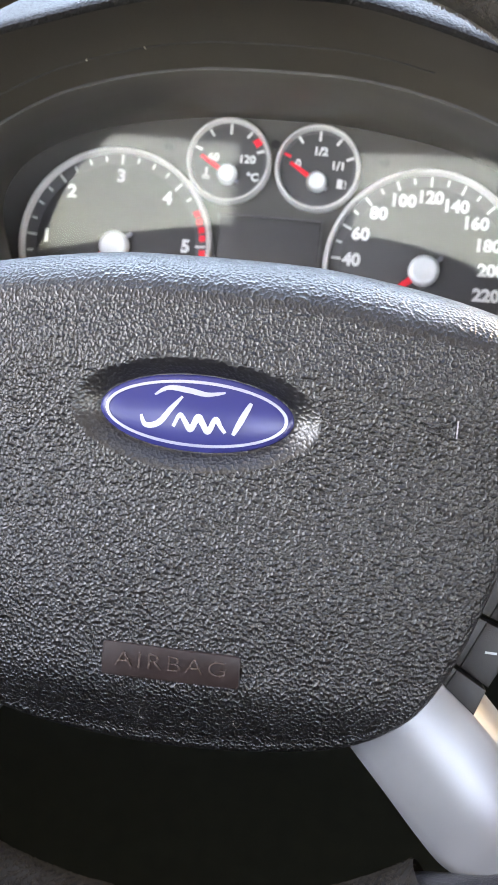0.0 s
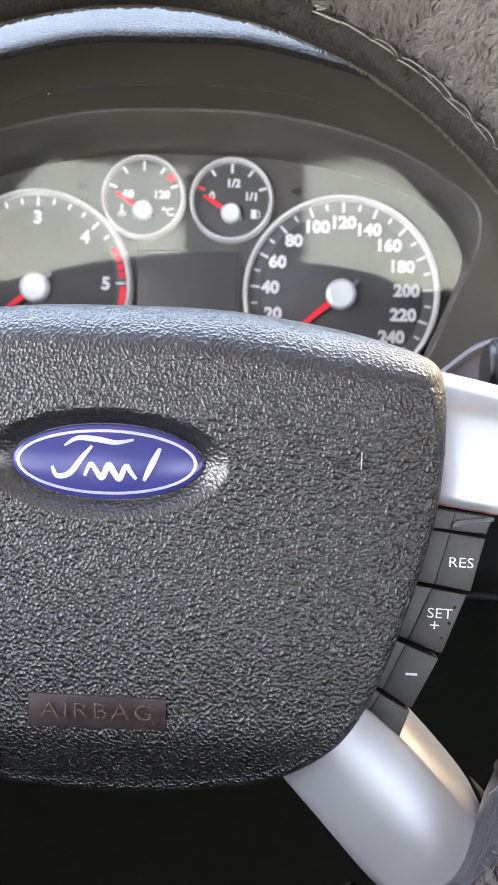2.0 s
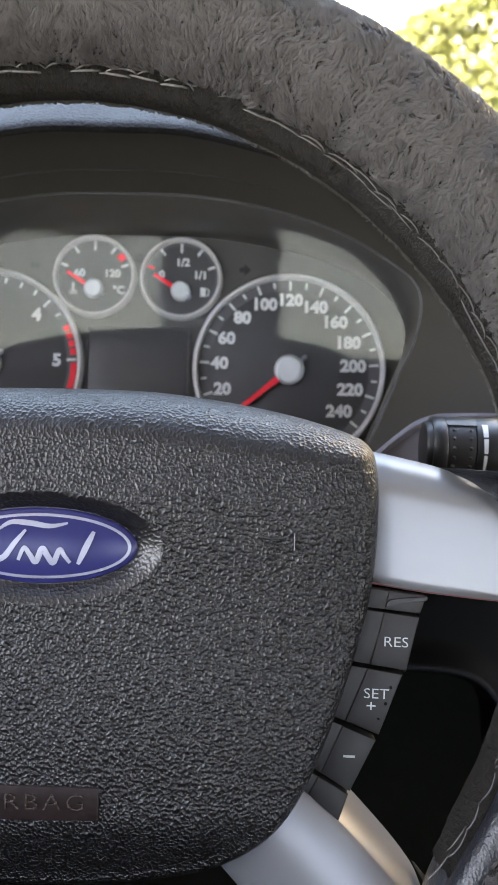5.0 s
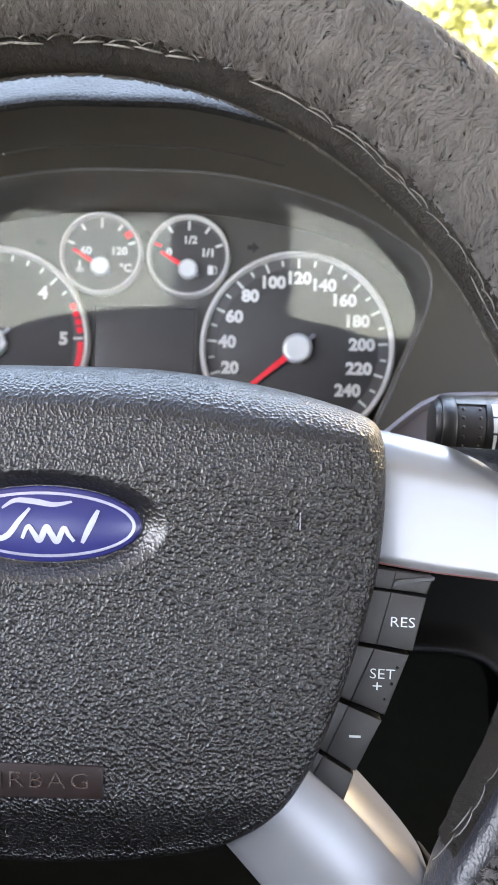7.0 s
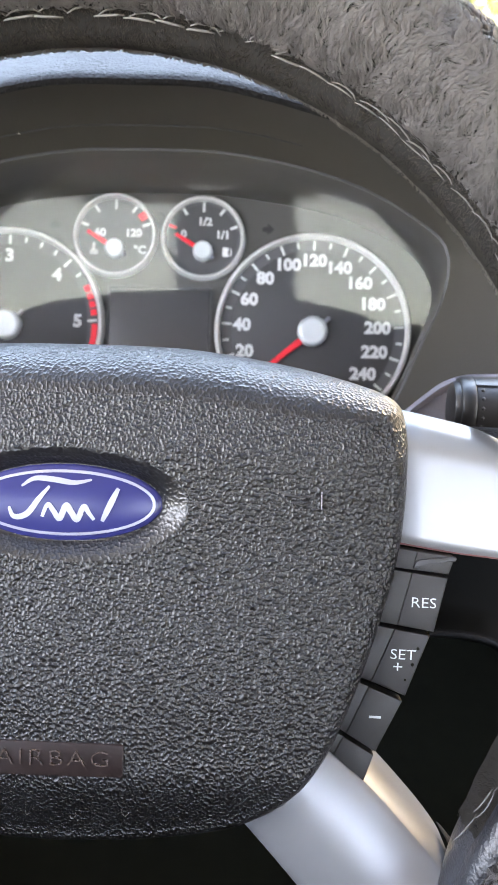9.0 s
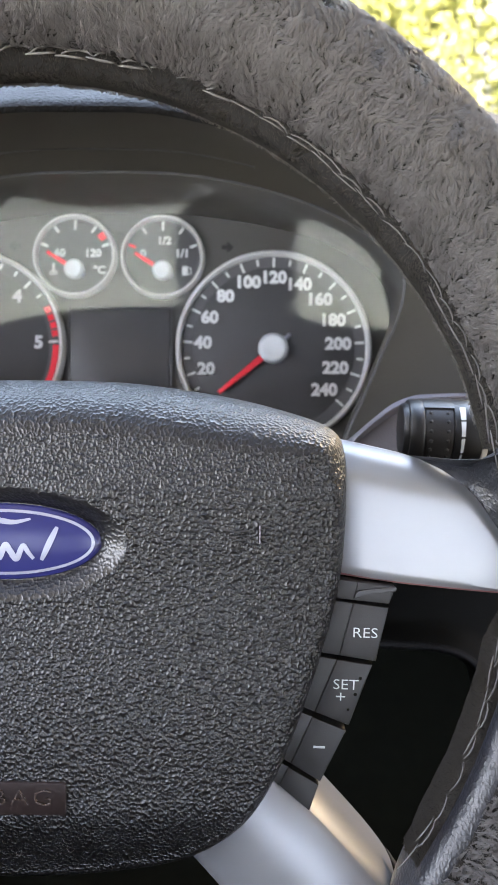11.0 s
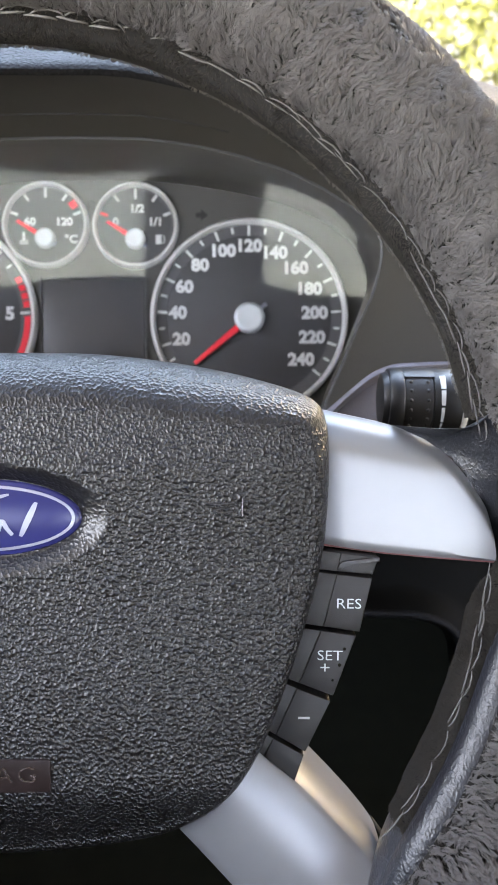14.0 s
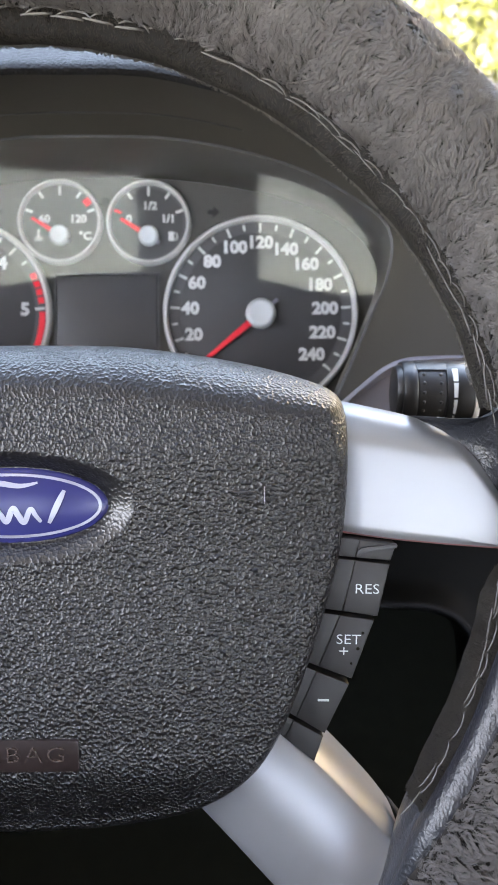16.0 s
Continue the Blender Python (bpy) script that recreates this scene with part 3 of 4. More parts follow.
# the dashboard's main body beside and below the cowl
def dash_panel(name, outline_yz, x0, x1, label, mat=DASH):
    rows = [[(x0 + (x1 - x0) * k / 12, y, z) for y, z in outline_yz] for k in range(13)]
    b = grid(rows)
    return part(name, b, mat, dash, label, COL.inverted())


dash_panel("dash_right", [(1.08, 0.90), (0.55, 0.955), (0.36, 0.985), (0.32, 0.98), (0.305, 0.94), (0.31, 0.80), (0.35, 0.70), (0.42, 0.62)], 0.165, 1.00, "grained dashboard face")
dash_panel("dash_left", [(1.08, 0.99), (0.55, 1.02), (0.36, 1.02), (0.32, 1.00), (0.305, 0.95), (0.31, 0.80), (0.35, 0.70), (0.42, 0.62)], -0.44, -0.165, "grained dashboard face")
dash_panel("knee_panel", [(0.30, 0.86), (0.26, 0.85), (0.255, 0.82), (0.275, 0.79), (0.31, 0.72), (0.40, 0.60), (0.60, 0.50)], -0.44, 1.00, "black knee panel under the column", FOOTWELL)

# rounded edge of the lower trim, seen through the wheel
TRIM = [(60, -92), (110, -93), (162, -95.5), (181, -96.5), (197, -100.5), (208, -109), (214, -121), (216, -145), (216, -175)]
trim_rows = []
for i in range(41):
    p = curve_at([Vector((x / 1000, y / 1000, -0.25)) for x, y in TRIM], i / 40)
    q = curve_at([Vector((x / 1000, y / 1000, -0.25)) for x, y in TRIM], min(i / 40 + 0.02, 1)) - curve_at([Vector((x / 1000, y / 1000, -0.25)) for x, y in TRIM], max(i / 40 - 0.02, 0))
    m = Vector((-q.y, q.x, 0)).normalized()
    trim_rows.append([p + m * a + Vector((0, 0, h)) for a, h in ((-0.005, -0.030), (-0.0045, -0.006), (-0.0025, -0.001), (0.0003, 0.0010), (0.0028, -0.0010), (0.0065, -0.004), (0.010, -0.0085), (0.016, -0.0105), (0.050, -0.016), (0.095, -0.020))])
part("trim_lip", tube([curve_at([Vector((x / 1000, y / 1000, -0.249)) for x, y in TRIM], k / 40) for k in range(41)], lambda u: 0.0019, 10), DASH, dash, "slightly paler rounded lip")
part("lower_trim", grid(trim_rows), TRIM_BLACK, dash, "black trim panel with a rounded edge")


# ---------------------------------------------------------------- steering wheel
wheel = thing("steering_wheel", COL, "black steering wheel with silver spokes and a grained airbag cover", "steering wheel")

OUT = [(0, 50.5), (30, 50), (55, 47.2), (75, 43.6), (92, 39), (101, 35.4), (105, 31), (106.2, 24), (106, 14), (105.3, 0), (104, -12), (100.4, -27.4), (92.6, -51), (82.8, -74.6), (71.8, -89.6), (56.5, -100.4), (38, -105.3), (18, -107.6), (0, -108.4)]
_half = [curve_at([Vector((x / 1000, y / 1000, 0)) for x, y in OUT], i / 90) for i in range(91)]
_loop = _half + [Vector((-p.x, p.y, 0)) for p in _half[-2:0:-1]]
BADGE_A, BADGE_B = 0.0302, 0.0121


def pad_z(x, y):
    """The height of the airbag cover's face."""
    z = 0.0020 - 0.75 * x * x - 0.0015 * smoothstep(0.085, 0.108, abs(x))
    z += 0.0055 * smoothstep(-0.005, -0.065, y) - 0.0155 * smoothstep(-0.079, -0.113, y)
    z -= 0.004 * smoothstep(0.012, 0.036, y)
    e_in = math.hypot(x / BADGE_A, y / BADGE_B) - 1.0
    e_out = 1.0 - math.hypot(x / (BADGE_A + 0.0080), y / (BADGE_B + 0.0052))
    if e_in <= 0:
        return z - 0.0046
    if e_out > 0:
        t = e_in / (e_in + e_out)
        z -= 0.0046 * (1 - 0.8 * t - 0.2 * smoothstep(0.0, 1.0, t))
    return z


def pad_mesh():
    n = len(_loop)
    rows = []
    inner = []
    for p in _loop:
        a = math.atan2((p.y + 0.012) * 0.75, p.x)
        inner.append(Vector((BADGE_A * 0.9 * math.cos(a), BADGE_B * 0.9 * math.sin(a), 0)))
    fr = [0.006 * k for k in range(40)] + [0.24 + 0.76 * k / 26 for k in range(27)]
    rims = []
    for i, p in enumerate(_loop):
        tx = _loop[(i + 1) % n] - _loop[i - 1]
        nrm = Vector((tx.y, -tx.x, 0)).normalized()
        if nrm.dot(p - Vector((0, -0.03, 0))) < 0:
            nrm = -nrm
        top = smoothstep(0.3, 0.9, nrm.y) 
        rims.append((nrm, 0.0045 + 0.0155 * top, 0.006 + 0.024 * top))
    wide = 14
    smooth = []
    for i in range(n):
        near = [rims[(i + k) % n] for k in range(-wide, wide + 1)]
        smooth.append((rims[i][0], sum(v[1] for v in near) / len(near), sum(v[2] for v in near) / len(near)))
    rims = smooth
    for f in fr:
        row = []
        for q, p, (nrm, r, rz) in zip(inner, _loop, rims):
            v = q.lerp(p - nrm * r, f)
            row.append(Vector((v.x, v.y, pad_z(v.x, v.y))))
        rows.append(row)
    for k in range(1, 11):
        a = radians(90 * k / 10)
        row = []
        for p, b, (nrm, r, rz) in zip(_loop, rows[len(fr) - 1], rims):
            v = p - nrm * r * (1 - math.sin(a))
            row.append(Vector((v.x, v.y, b.z - rz * (1 - math.cos(a)))))
        rows.append(row)
    base = rows[-1]
    for d, inset in ((0.006, 0.0), (0.02, 0.002), (0.03, 0.012)):
        rows.append([b + Vector((0, 0, -d)) - rm[0] * inset for b, rm in zip(base, rims)])
    bm = grid(rows, closed=True)
    bm.verts.ensure_lookup_table()
    bm.faces.new([bm.verts[i] for i in range(n)])
    bm.faces.new([bm.verts[len(bm.verts) - n + i] for i in range(n)])
    return bm


pad = part("airbag_cover", pad_mesh(), PAD, wheel, "grained black airbag cover with a shallow badge recess")
# finer, shallower grain on the rolled top edge and round the badge;
# the recess is also made glossier to bring out its bright crescent
pad.data.materials.append(PAD_FINE)
pad.data.materials.append(PAD_CRESCENT)
for poly in pad.data.polygons:
    c = poly.center
    if math.hypot(c.x / (BADGE_A + 0.0080), c.y / (BADGE_B + 0.0052)) < 1.0:
        poly.material_index = 2
    elif c.y > 0.02 and poly.normal.y > 0.30:
        poly.material_index = 1

# badge: a blue enamelled oval with a silver line and a plain flowing mark
def oval(a, b, n=72):
    return [(a * math.cos(2 * math.pi * k / n), b * math.sin(2 * math.pi * k / n)) for k in range(n)]


def domed_oval(a, b, z0, rise, edge):
    rows = []
    for f, z in ((0.02, rise), (0.3, rise * 0.93), (0.6, rise * 0.7), (0.85, rise * 0.35), (0.95, rise * 0.12), (0.985, -edge * 0.2), (1.0, -edge * 0.6), (1.0, -edge * 2.5)):
        rows.append([Vector((x * f, y * f, z0 + z)) for x, y in oval(a, b)])
    bm = grid(rows, closed=True)
    bm.verts.ensure_lookup_table()
    bm.faces.new([bm.verts[i] for i in range(72)])
    return bm


def oval_z(x, y):
    e = math.hypot(x / 0.0296, y / 0.0115)
    return -0.0018 + 0.0012 * (1 - e * e)


badge = part("badge", domed_oval(0.0299, 0.0118, -0.0020, 0.0012, 0.0012), BADGE_BLUE, pad, "blue enamel oval badge")
ring_rows = [[Vector((x * s, y * s2, oval_z(x * s, y * s2) + h)) for x, y in oval(0.0296, 0.0115, 96)] for s, s2, h in ((0.915, 0.80, 0.0000), (0.918, 0.805, 0.00022), (0.948, 0.872, 0.00022), (0.951, 0.88, 0.0000))]
part("badge_line", grid(ring_rows, closed=True), CHROME, pad, "silver oval line")


def stroke(points, w0, w1, n=96):
    """A flat flowing brush stroke on the badge."""
    rows = []
    for i in range(n + 1):
        u = i / n
        p = curve_at([Vector((x, y, 0)) for x, y in points], u)
        q = curve_at([Vector((x, y, 0)) for x, y in points], min(u + 0.02, 1)) - curve_at([Vector((x, y, 0)) for x, y in points], max(u - 0.02, 0))
        m = Vector((-q.y, q.x, 0)).normalized() * (w0 + (w1 - w0) * math.sin(math.pi * u)) / 2
        a, b = p + m, p - m
        rows.append([Vector((v.x, v.y, oval_z(v.x, v.y) + h)) for v, h in ((a, 0.0), (a, 0.00025), (b, 0.00025), (b, 0.0))])
    return grid(rows)


MARK = [
    ([(-0.0130, 0.0048), (-0.0090, 0.0072), (-0.0030, 0.0070), (0.0030, 0.0062), (0.0085, 0.0072)], 0.0007, 0.0020),
    ([(-0.0168, -0.0016), (-0.0152, -0.0046), (-0.0112, -0.0036), (-0.0075, 0.0012), (-0.0044, 0.0050)], 0.0009, 0.0021),
    ([(-0.0066, -0.0044), (-0.0048, -0.0006), (-0.0030, -0.0026), (-0.0012, -0.0048), (0.0008, -0.0008), (0.0024, -0.0028), (0.0042, -0.0050), (0.0062, -0.0010), (0.0078, -0.0030), (0.0094, -0.0050)], 0.0012, 0.0022),
    ([(0.0118, -0.0054), (0.0142, -0.0002), (0.0166, 0.0048)], 0.0012, 0.0022),
]
for pts, w0, w1 in MARK:
    part("badge_stroke", stroke(pts, w0 * 0.8, w1 * 0.85), CHROME, pad, "silver flowing stroke of the mark")

# embossed plate with its word
plate = part("airbag_plate", prism([(-0.0208, -0.0052), (0.0206, -0.0052), (0.0210, -0.0045), (0.0210, 0.0045), (0.0204, 0.0050), (-0.0206, 0.0054), (-0.0212, 0.0047), (-0.0212, -0.0045)], -0.002, 0.0004, 0.0004), BROWN_PLATE, pad, "brownish smooth plate", pose(0.0002, -0.0757, pad_z(0, -0.0757) - 0.0001, 3.0, 0, 0))
word = part("airbag_word", lettering("AIRBAG", 0.0070, 0.00060, -0.00012, 1.18), GLINT_LETTER, plate, "embossed word, its edge glint put into a lighter brown", pose(0, 0.0004, 0.00055) @ Matrix.Diagonal((1.26, 1, 1, 1)))

# horn mark on the cover
part("horn_mark", tube([(-0.0075, 0.0012, 0), (-0.003, 0.0004, 0), (0.0012, 0.0008, 0)], 0.0004, 5), SMOOTH_BLACK, pad, "thin moulded line", pose(0.0745, 0.0032, pad_z(0.0745, 0.003) + 0.0003, 0, 6.4, 0))
part("horn_mark", tube([(-0.005, -0.0012, 0), (-0.002, -0.0022, 0), (0.0006, -0.0014, 0), (-0.002, -0.0008, 0), (-0.005, -0.0012, 0)], 0.0004, 5), SMOOTH_BLACK, pad, "thin moulded line", pose(0.0745, 0.0032, pad_z(0.0745, 0.003) + 0.0003, 0, 6.4, 0))
part("horn_mark", prism([(-0.0002, -0.0027), (0.0002, -0.0027), (0.0002, 0.0027), (-0.0002, 0.0027)], -0.0004, 0.0004), COWL_GREY, pad, "raised upright line", pose(0.0785, 0.0027, pad_z(0.0785, 0.0027) + 0.0003))


def patch(upper, lower, height, nu=26, nv=18, depth=0.012, mirror=False):
    """A solid shell between two curves in mm, its height from (u, v, x, y)."""
    rows = []
    s = -1 if mirror else 1
    for i in range(nu + 1):
        u = i / nu
        a = curve_at([Vector((x / 1000, y / 1000, 0)) for x, y in upper], u)
        b = curve_at([Vector((x / 1000, y / 1000, 0)) for x, y in lower], u)
        row = [Vector((s * a.x, a.y, height(u, 0, a.x, a.y) - depth))]
        for j in range(nv + 1):
            v = j / nv
            p = a.lerp(b, v)
            row.append(Vector((s * p.x, p.y, height(u, v, p.x, p.y))))
        row.append(Vector((s * b.x, b.y, height(u, 1, b.x, b.y) - depth)))
        rows.append(row)
    bm = grid(rows)
    bm.verts.ensure_lookup_table()
    m = nv + 3
    bm.faces.new([bm.verts[k] for k in range(m)])
    bm.faces.new([bm.verts[nu * m + k] for k in range(m)])
    return bm


UP_T = [(98, 32.6), (105.8, 31.2), (114.7, 29.3), (122.1, 27.7), (128.6, 26.0), (137.0, 22.9), (142.5, 19.0), (147.6, 13.6), (152.4, 7.1), (156.6, 0.5), (158.5, -5)]
UP_B = [(98, -10.6), (104.8, -11.4), (111, -12.3), (117, -13.2), (124, -14.1), (132, -14.9), (140, -15.7), (146, -16.2), (152, -16.7), (157, -17.1), (160, -17.4)]


def up_h(u, v, x, y):
    """A flat lower face, a soft ridge falling outwards, and a rolled top edge."""
    xm, ym = x * 1000, y * 1000
    top = curve_at([Vector((a, b, 0)) for a, b in UP_T], u).y
    low = curve_at([Vector((a, b, 0)) for a, b in UP_B], u).y
    fall = ym - (20.4 - 0.185 * (xm - 107))
    lean = 0.78 * 0.9 * math.log1p(math.exp(min(fall / 0.9, 30)))
    roll = (1 - smoothstep(0, 6.0, v * (top - low))) ** 1.4 * (2.4 - 0.5 * smoothstep(125, 155, xm))
    heel = 1.3 * (1 - smoothstep(104, 110.5, xm)) + 1.2 * smoothstep(0.95, 1.0, v) + 2.0 * (v - 0.55) ** 2
    return -0.0146 - (lean + roll + heel) / 1000


LO_T = [(76, -70.8), (81.4, -75.8), (95.7, -88.2), (110, -102.7), (119, -112.1), (123.9, -117)]
LO_B = [(48, -93.5), (55.2, -101.0), (67.5, -114.0), (82.6, -130.2), (90, -136.3), (97, -138.4)]


def lower_spoke(mirror=False):
    """A broad face with a crowned middle, a steep flank towards the rim's opening and a rounded outer end."""
    s = -1 if mirror else 1
    side = Vector((0.717, 0.697, 0))
    rows = []
    for i in range(41):
        u = i / 40
        a = curve_at([Vector((x / 1000, y / 1000, 0)) for x, y in LO_T], u)
        b = curve_at([Vector((x / 1000, y / 1000, 0)) for x, y in LO_B], u)
        z0 = -0.0138 + 0.009 * u * u
        turn = math.sqrt(max(0.0, 1 - max(0.0, (u - 0.45) / 0.55) ** 2.4))
        flank = 0.0040 * turn + 0.0003
        sink = 0.35 + 0.65 * turn
        row = [a + side * flank + Vector((0, 0, z0 - 0.030)), a + side * flank + Vector((0, 0, z0 - 0.0165 * sink))]
        for f, h in ((0.94, -0.0125), (0.82, -0.0090), (0.6, -0.0055), (0.3, -0.0022), (0.06, -0.0004)):
            row.append(a + side * flank * f + Vector((0, 0, z0 + h * sink)))
        for j in range(21):
            v = j / 20
            p = a.lerp(b, v) + Vector((0.69, -0.72, 0)) * 0.0062 * math.sin(math.pi * v) * smoothstep(0.72, 1.0, u)
            crown = 0.0048 * (1 - (2 * v - 1) ** 2)
            edge = -0.0012 * smoothstep(0.94, 1.0, v) ** 2 - 0.0016 * smoothstep(0.96, 1.0, u)
            row.append(p + Vector((0, 0, z0 + crown + edge)))
        row.append(row[-1] + Vector((0, 0, -0.014)))
        rows.append([Vector((s * p.x, p.y, p.z)) for p in row])
    bm = grid(rows)
    bm.verts.ensure_lookup_table()
    m = len(rows[0])
    bm.faces.new([bm.verts[k] for k in range(m)])
    bm.faces.new([bm.verts[40 * m + k] for k in range(m)])
    return bm


for mirrored in (False, True):
    part("upper_spoke", patch(UP_T, UP_B, up_h, 44, 40, mirror=mirrored), SILVER, wheel, "satin silver spoke trim")
    # the red reflection on the lower edge, modelled as a thin coloured bead
    way = [Vector(((-x if mirrored else x) / 1000, (y - 0.25) / 1000, -0.0176)) for x, y in UP_B[1:]]
    part("edge_reflection", tube([curve_at(way, k / 24) for k in range(25)], lambda u: 0.0004, 8), RED_REFLECTION, wheel, "thin bead coloured as a red reflection along the spoke trim's lower edge")
    part("lower_spoke", lower_spoke(mirrored), SILVER, wheel, "satin silver spoke trim")

DROPS = ((0.1109, -0.0443, 0.00050), (0.1093, -0.0495, 0.00055), (0.1071, -0.0544, 0.00040))

# cruise control switches
panel_out = [(100, -8), (123, -13.5), (122.2, -15.5), (120.6, -21), (116.4, -39), (108.2, -59.8), (99.3, -78), (95.6, -88), (80, -74), (84, -66), (92, -48), (98, -30)]
switches = part("switch_panel", prism([(x / 1000, y / 1000) for x, y in panel_out], -0.032, -0.0190, 0.0008), FOOTWELL, wheel, "black cruise control switch panel")
QUADS = [
    ("switch_cap", [(103, -12.6), (121.6, -15.0), (119.8, -20.4), (102, -18.6)], None),
    ("switch", [(102, -19.4), (119.6, -21.6), (115.7, -38.8), (97.5, -36.0)], (("RES", 4.6, 0.70, 0.52),)),
    ("switch", [(97, -37.3), (114.6, -40.0), (107.3, -59.5), (90.2, -52.8)], (("SET", 4.6, 0.685, 0.40), ("+", 5.4, 0.685, 0.62))),
    ("switch", [(89.6, -54.4), (106.4, -61.3), (98.4, -77.8), (83.6, -68.8)], (("bar", 3.2, 0.70, 0.46),)),
    ("switch_cap", [(82.6, -70.0), (97.9, -78.9), (95.0, -87.4), (79.5, -74.4)], None),
]
for name, q, words in QUADS:
    pts = [Vector((x / 1000, y / 1000)) for x, y in q]
    def at(u, v):
        return pts[0].lerp(pts[1], u).lerp(pts[3].lerp(pts[2], u), v)
    left = [at(0, 0), at(0.362, 0), at(0.362, 1), at(0, 1)]
    right = [at(0.365, 0), at(1, 0), at(1, 1), at(0.365, 1)]
    key = part(name, prism([tuple(p) for p in right[::-1]], -0.025, -0.0122, 0.00035), BUTTON, switches, "black rocker key" if words else "plain black end cap")
    part("switch_shoulder", prism([tuple(p) for p in left[::-1]], -0.025, -0.0123, 0.00025), BUTTON, key)
    if q[0][0] == 103:
        lip_pts = [(108.6, -18.3), (109.0, -17.0), (110.0, -16.0), (113, -15.6), (121.6, -14.7), (121.9, -15.3), (121.6, -16.1), (113.5, -16.8), (111, -17.3), (109.8, -18.4)]
        part("cap_lip", prism([(x / 1000, y / 1000) for x, y in lip_pts[::-1]], -0.0124, -0.0110, 0.0003), SMOOTH_BLACK, key, "raised curved lip")
    for text, size, u, v in words or ():
        c = at(u, v)
        mark = lettering(text, size / 1000, 0.0001, -0.00004) if text != "bar" else box(size / 1000, 0.0007, 0.0002)
        part("marking", mark, KEY_PRINT, key, "pale grey print", pose(c.x, c.y, -0.0120, 0, 0, -1.5) @ Matrix.Diagonal((1.16, 1, 1, 1)))

# dried drops on the middle key, and lint caught in the grain of the cover
for dx, dy, r in DROPS:
    part("dried_drop", lathe([(r, -0.0122), (r * 0.9, -0.0120), (r * 0.5, -0.01185), (0, -0.0118)], 14), FOOTWELL, switches, "small dark dried drop", pose(dx, dy, 0))
rng = random.Random(3)
for lx, ly in ((-0.0084, -0.0935), (0.0047, -0.0955), (0.0210, -0.0930)):
    a = rng.uniform(0, 6.28)
    pts = [(0.0014 * math.cos(a + k * 0.9) * (0.4 + 0.18 * k), 0.0022 * math.sin(a + k * 0.9) * (0.4 + 0.18 * k), 0.0002 + 0.0003 * (k % 2)) for k in range(5)]
    part("lint", tube(pts, 0.00009, 5), THREAD, pad, "curled grey lint thread", pose(lx, ly, pad_z(lx, ly)))

# leather-wrapped rim under the cover
RIM_R, RIM_Z, RIM_LEAN = 0.1780, -0.0125, -0.11


def torus_rows(r_tube, th0, th1, ph0, ph1, nth, nph, wobble=None):
    rows = []
    for i in range(nth + 1):
        th = radians(th0 + (th1 - th0) * i / nth)
        row = []
        p0 = ph0(math.degrees(th)) if callable(ph0) else ph0
        p1 = ph1(math.degrees(th)) if callable(ph1) else ph1
        for j in range(nph + 1):
            ph = radians(p0 + (p1 - p0) * j / nph)
            r = r_tube * (1 + (wobble(th, ph) if wobble else 0))
            rr = RIM_R + r * math.cos(ph)
            row.append(Vector((rr * math.cos(th), rr * math.sin(th), RIM_Z + RIM_LEAN * rr * math.sin(th) + r * math.sin(ph))))
        rows.append(row)
    return rows


def spoke_dip(th, ph):
    """The rim's inner side, hollowed where the spokes run onto it."""
    t = (math.degrees(th) + 180) % 360 - 180
    near = math.exp(-((t + 49.5) / 7.5) ** 2) + math.exp(-((t + 130.5) / 7.5) ** 2)
    level = math.exp(-((t + 2) / 8.5) ** 2) + math.exp(-((abs(t) - 178) / 8.5) ** 2)
    return -(0.62 * near + 0.5 * level) * smoothstep(60, 130, math.degrees(ph)) * smoothstep(300, 230, math.degrees(ph))


part("rim", grid(torus_rows(0.0175, 0, 360, 0, 360, 200, 24, spoke_dip)), LEATHER, wheel, "black leather rim")


def sleeve(points_in, points_out, zin, zout, nu=30, nv=24, tilt=0.0):
    """Leather running from a spoke's end onto the rim."""
    rows = []
    for i in range(nu + 1):
        a = curve_at([Vector((x / 1000, y / 1000, 0)) for x, y in points_in], i / nu)
        b = curve_at([Vector((x / 1000, y / 1000, 0)) for x, y in points_out], i / nu)
        row = []
        for j in range(nv + 1):
            v = j / nv
            p = a.lerp(b, v)
            edge = 0.010 * (2 * abs(i / nu - 0.5)) ** 4
            wrinkle = 0.0007 * noise.noise(Vector((p.x * 160, p.y * 260, 3))) + 0.002 * math.sin(math.pi * v)
            row.append(Vector((p.x, p.y, zin + (zout - zin) * smoothstep(0, 1, v) - edge + wrinkle - tilt * max(0.0, p.y - 0.004) * (1 - smoothstep(0.148, 0.162, p.x)))))
        rows.append(row)
    return grid(rows)


part("upper_sleeve", sleeve([(124, 26.6), (130, 25.0), (137.5, 22.0), (143, 17.8), (148, 12.4), (153, 5.8), (157, -1), (160, -17)], [(134, 26.2), (143, 26.0), (151, 27.5), (158, 34), (168, 30), (174, 18), (176, -2), (177, -22)], -0.0165, 0.0010, tilt=0.3), LEATHER, wheel, "black leather round the spoke end")
part("lower_sleeve", sleeve([(121.5, -106.5), (124.4, -111), (124.6, -117), (121.6, -124.5), (116, -131), (106, -136.5), (94, -139)], [(127, -104.6), (134, -100), (139, -106), (136, -123), (126, -137), (111, -149), (95, -156)], -0.0180, 0.016), LEATHER, wheel, "black leather round the spoke end")

# column cowl with the stalk on it
column = thing("column_cowl", COL, "dark grey plastic steering column cowl behind the wheel", "column cowl")
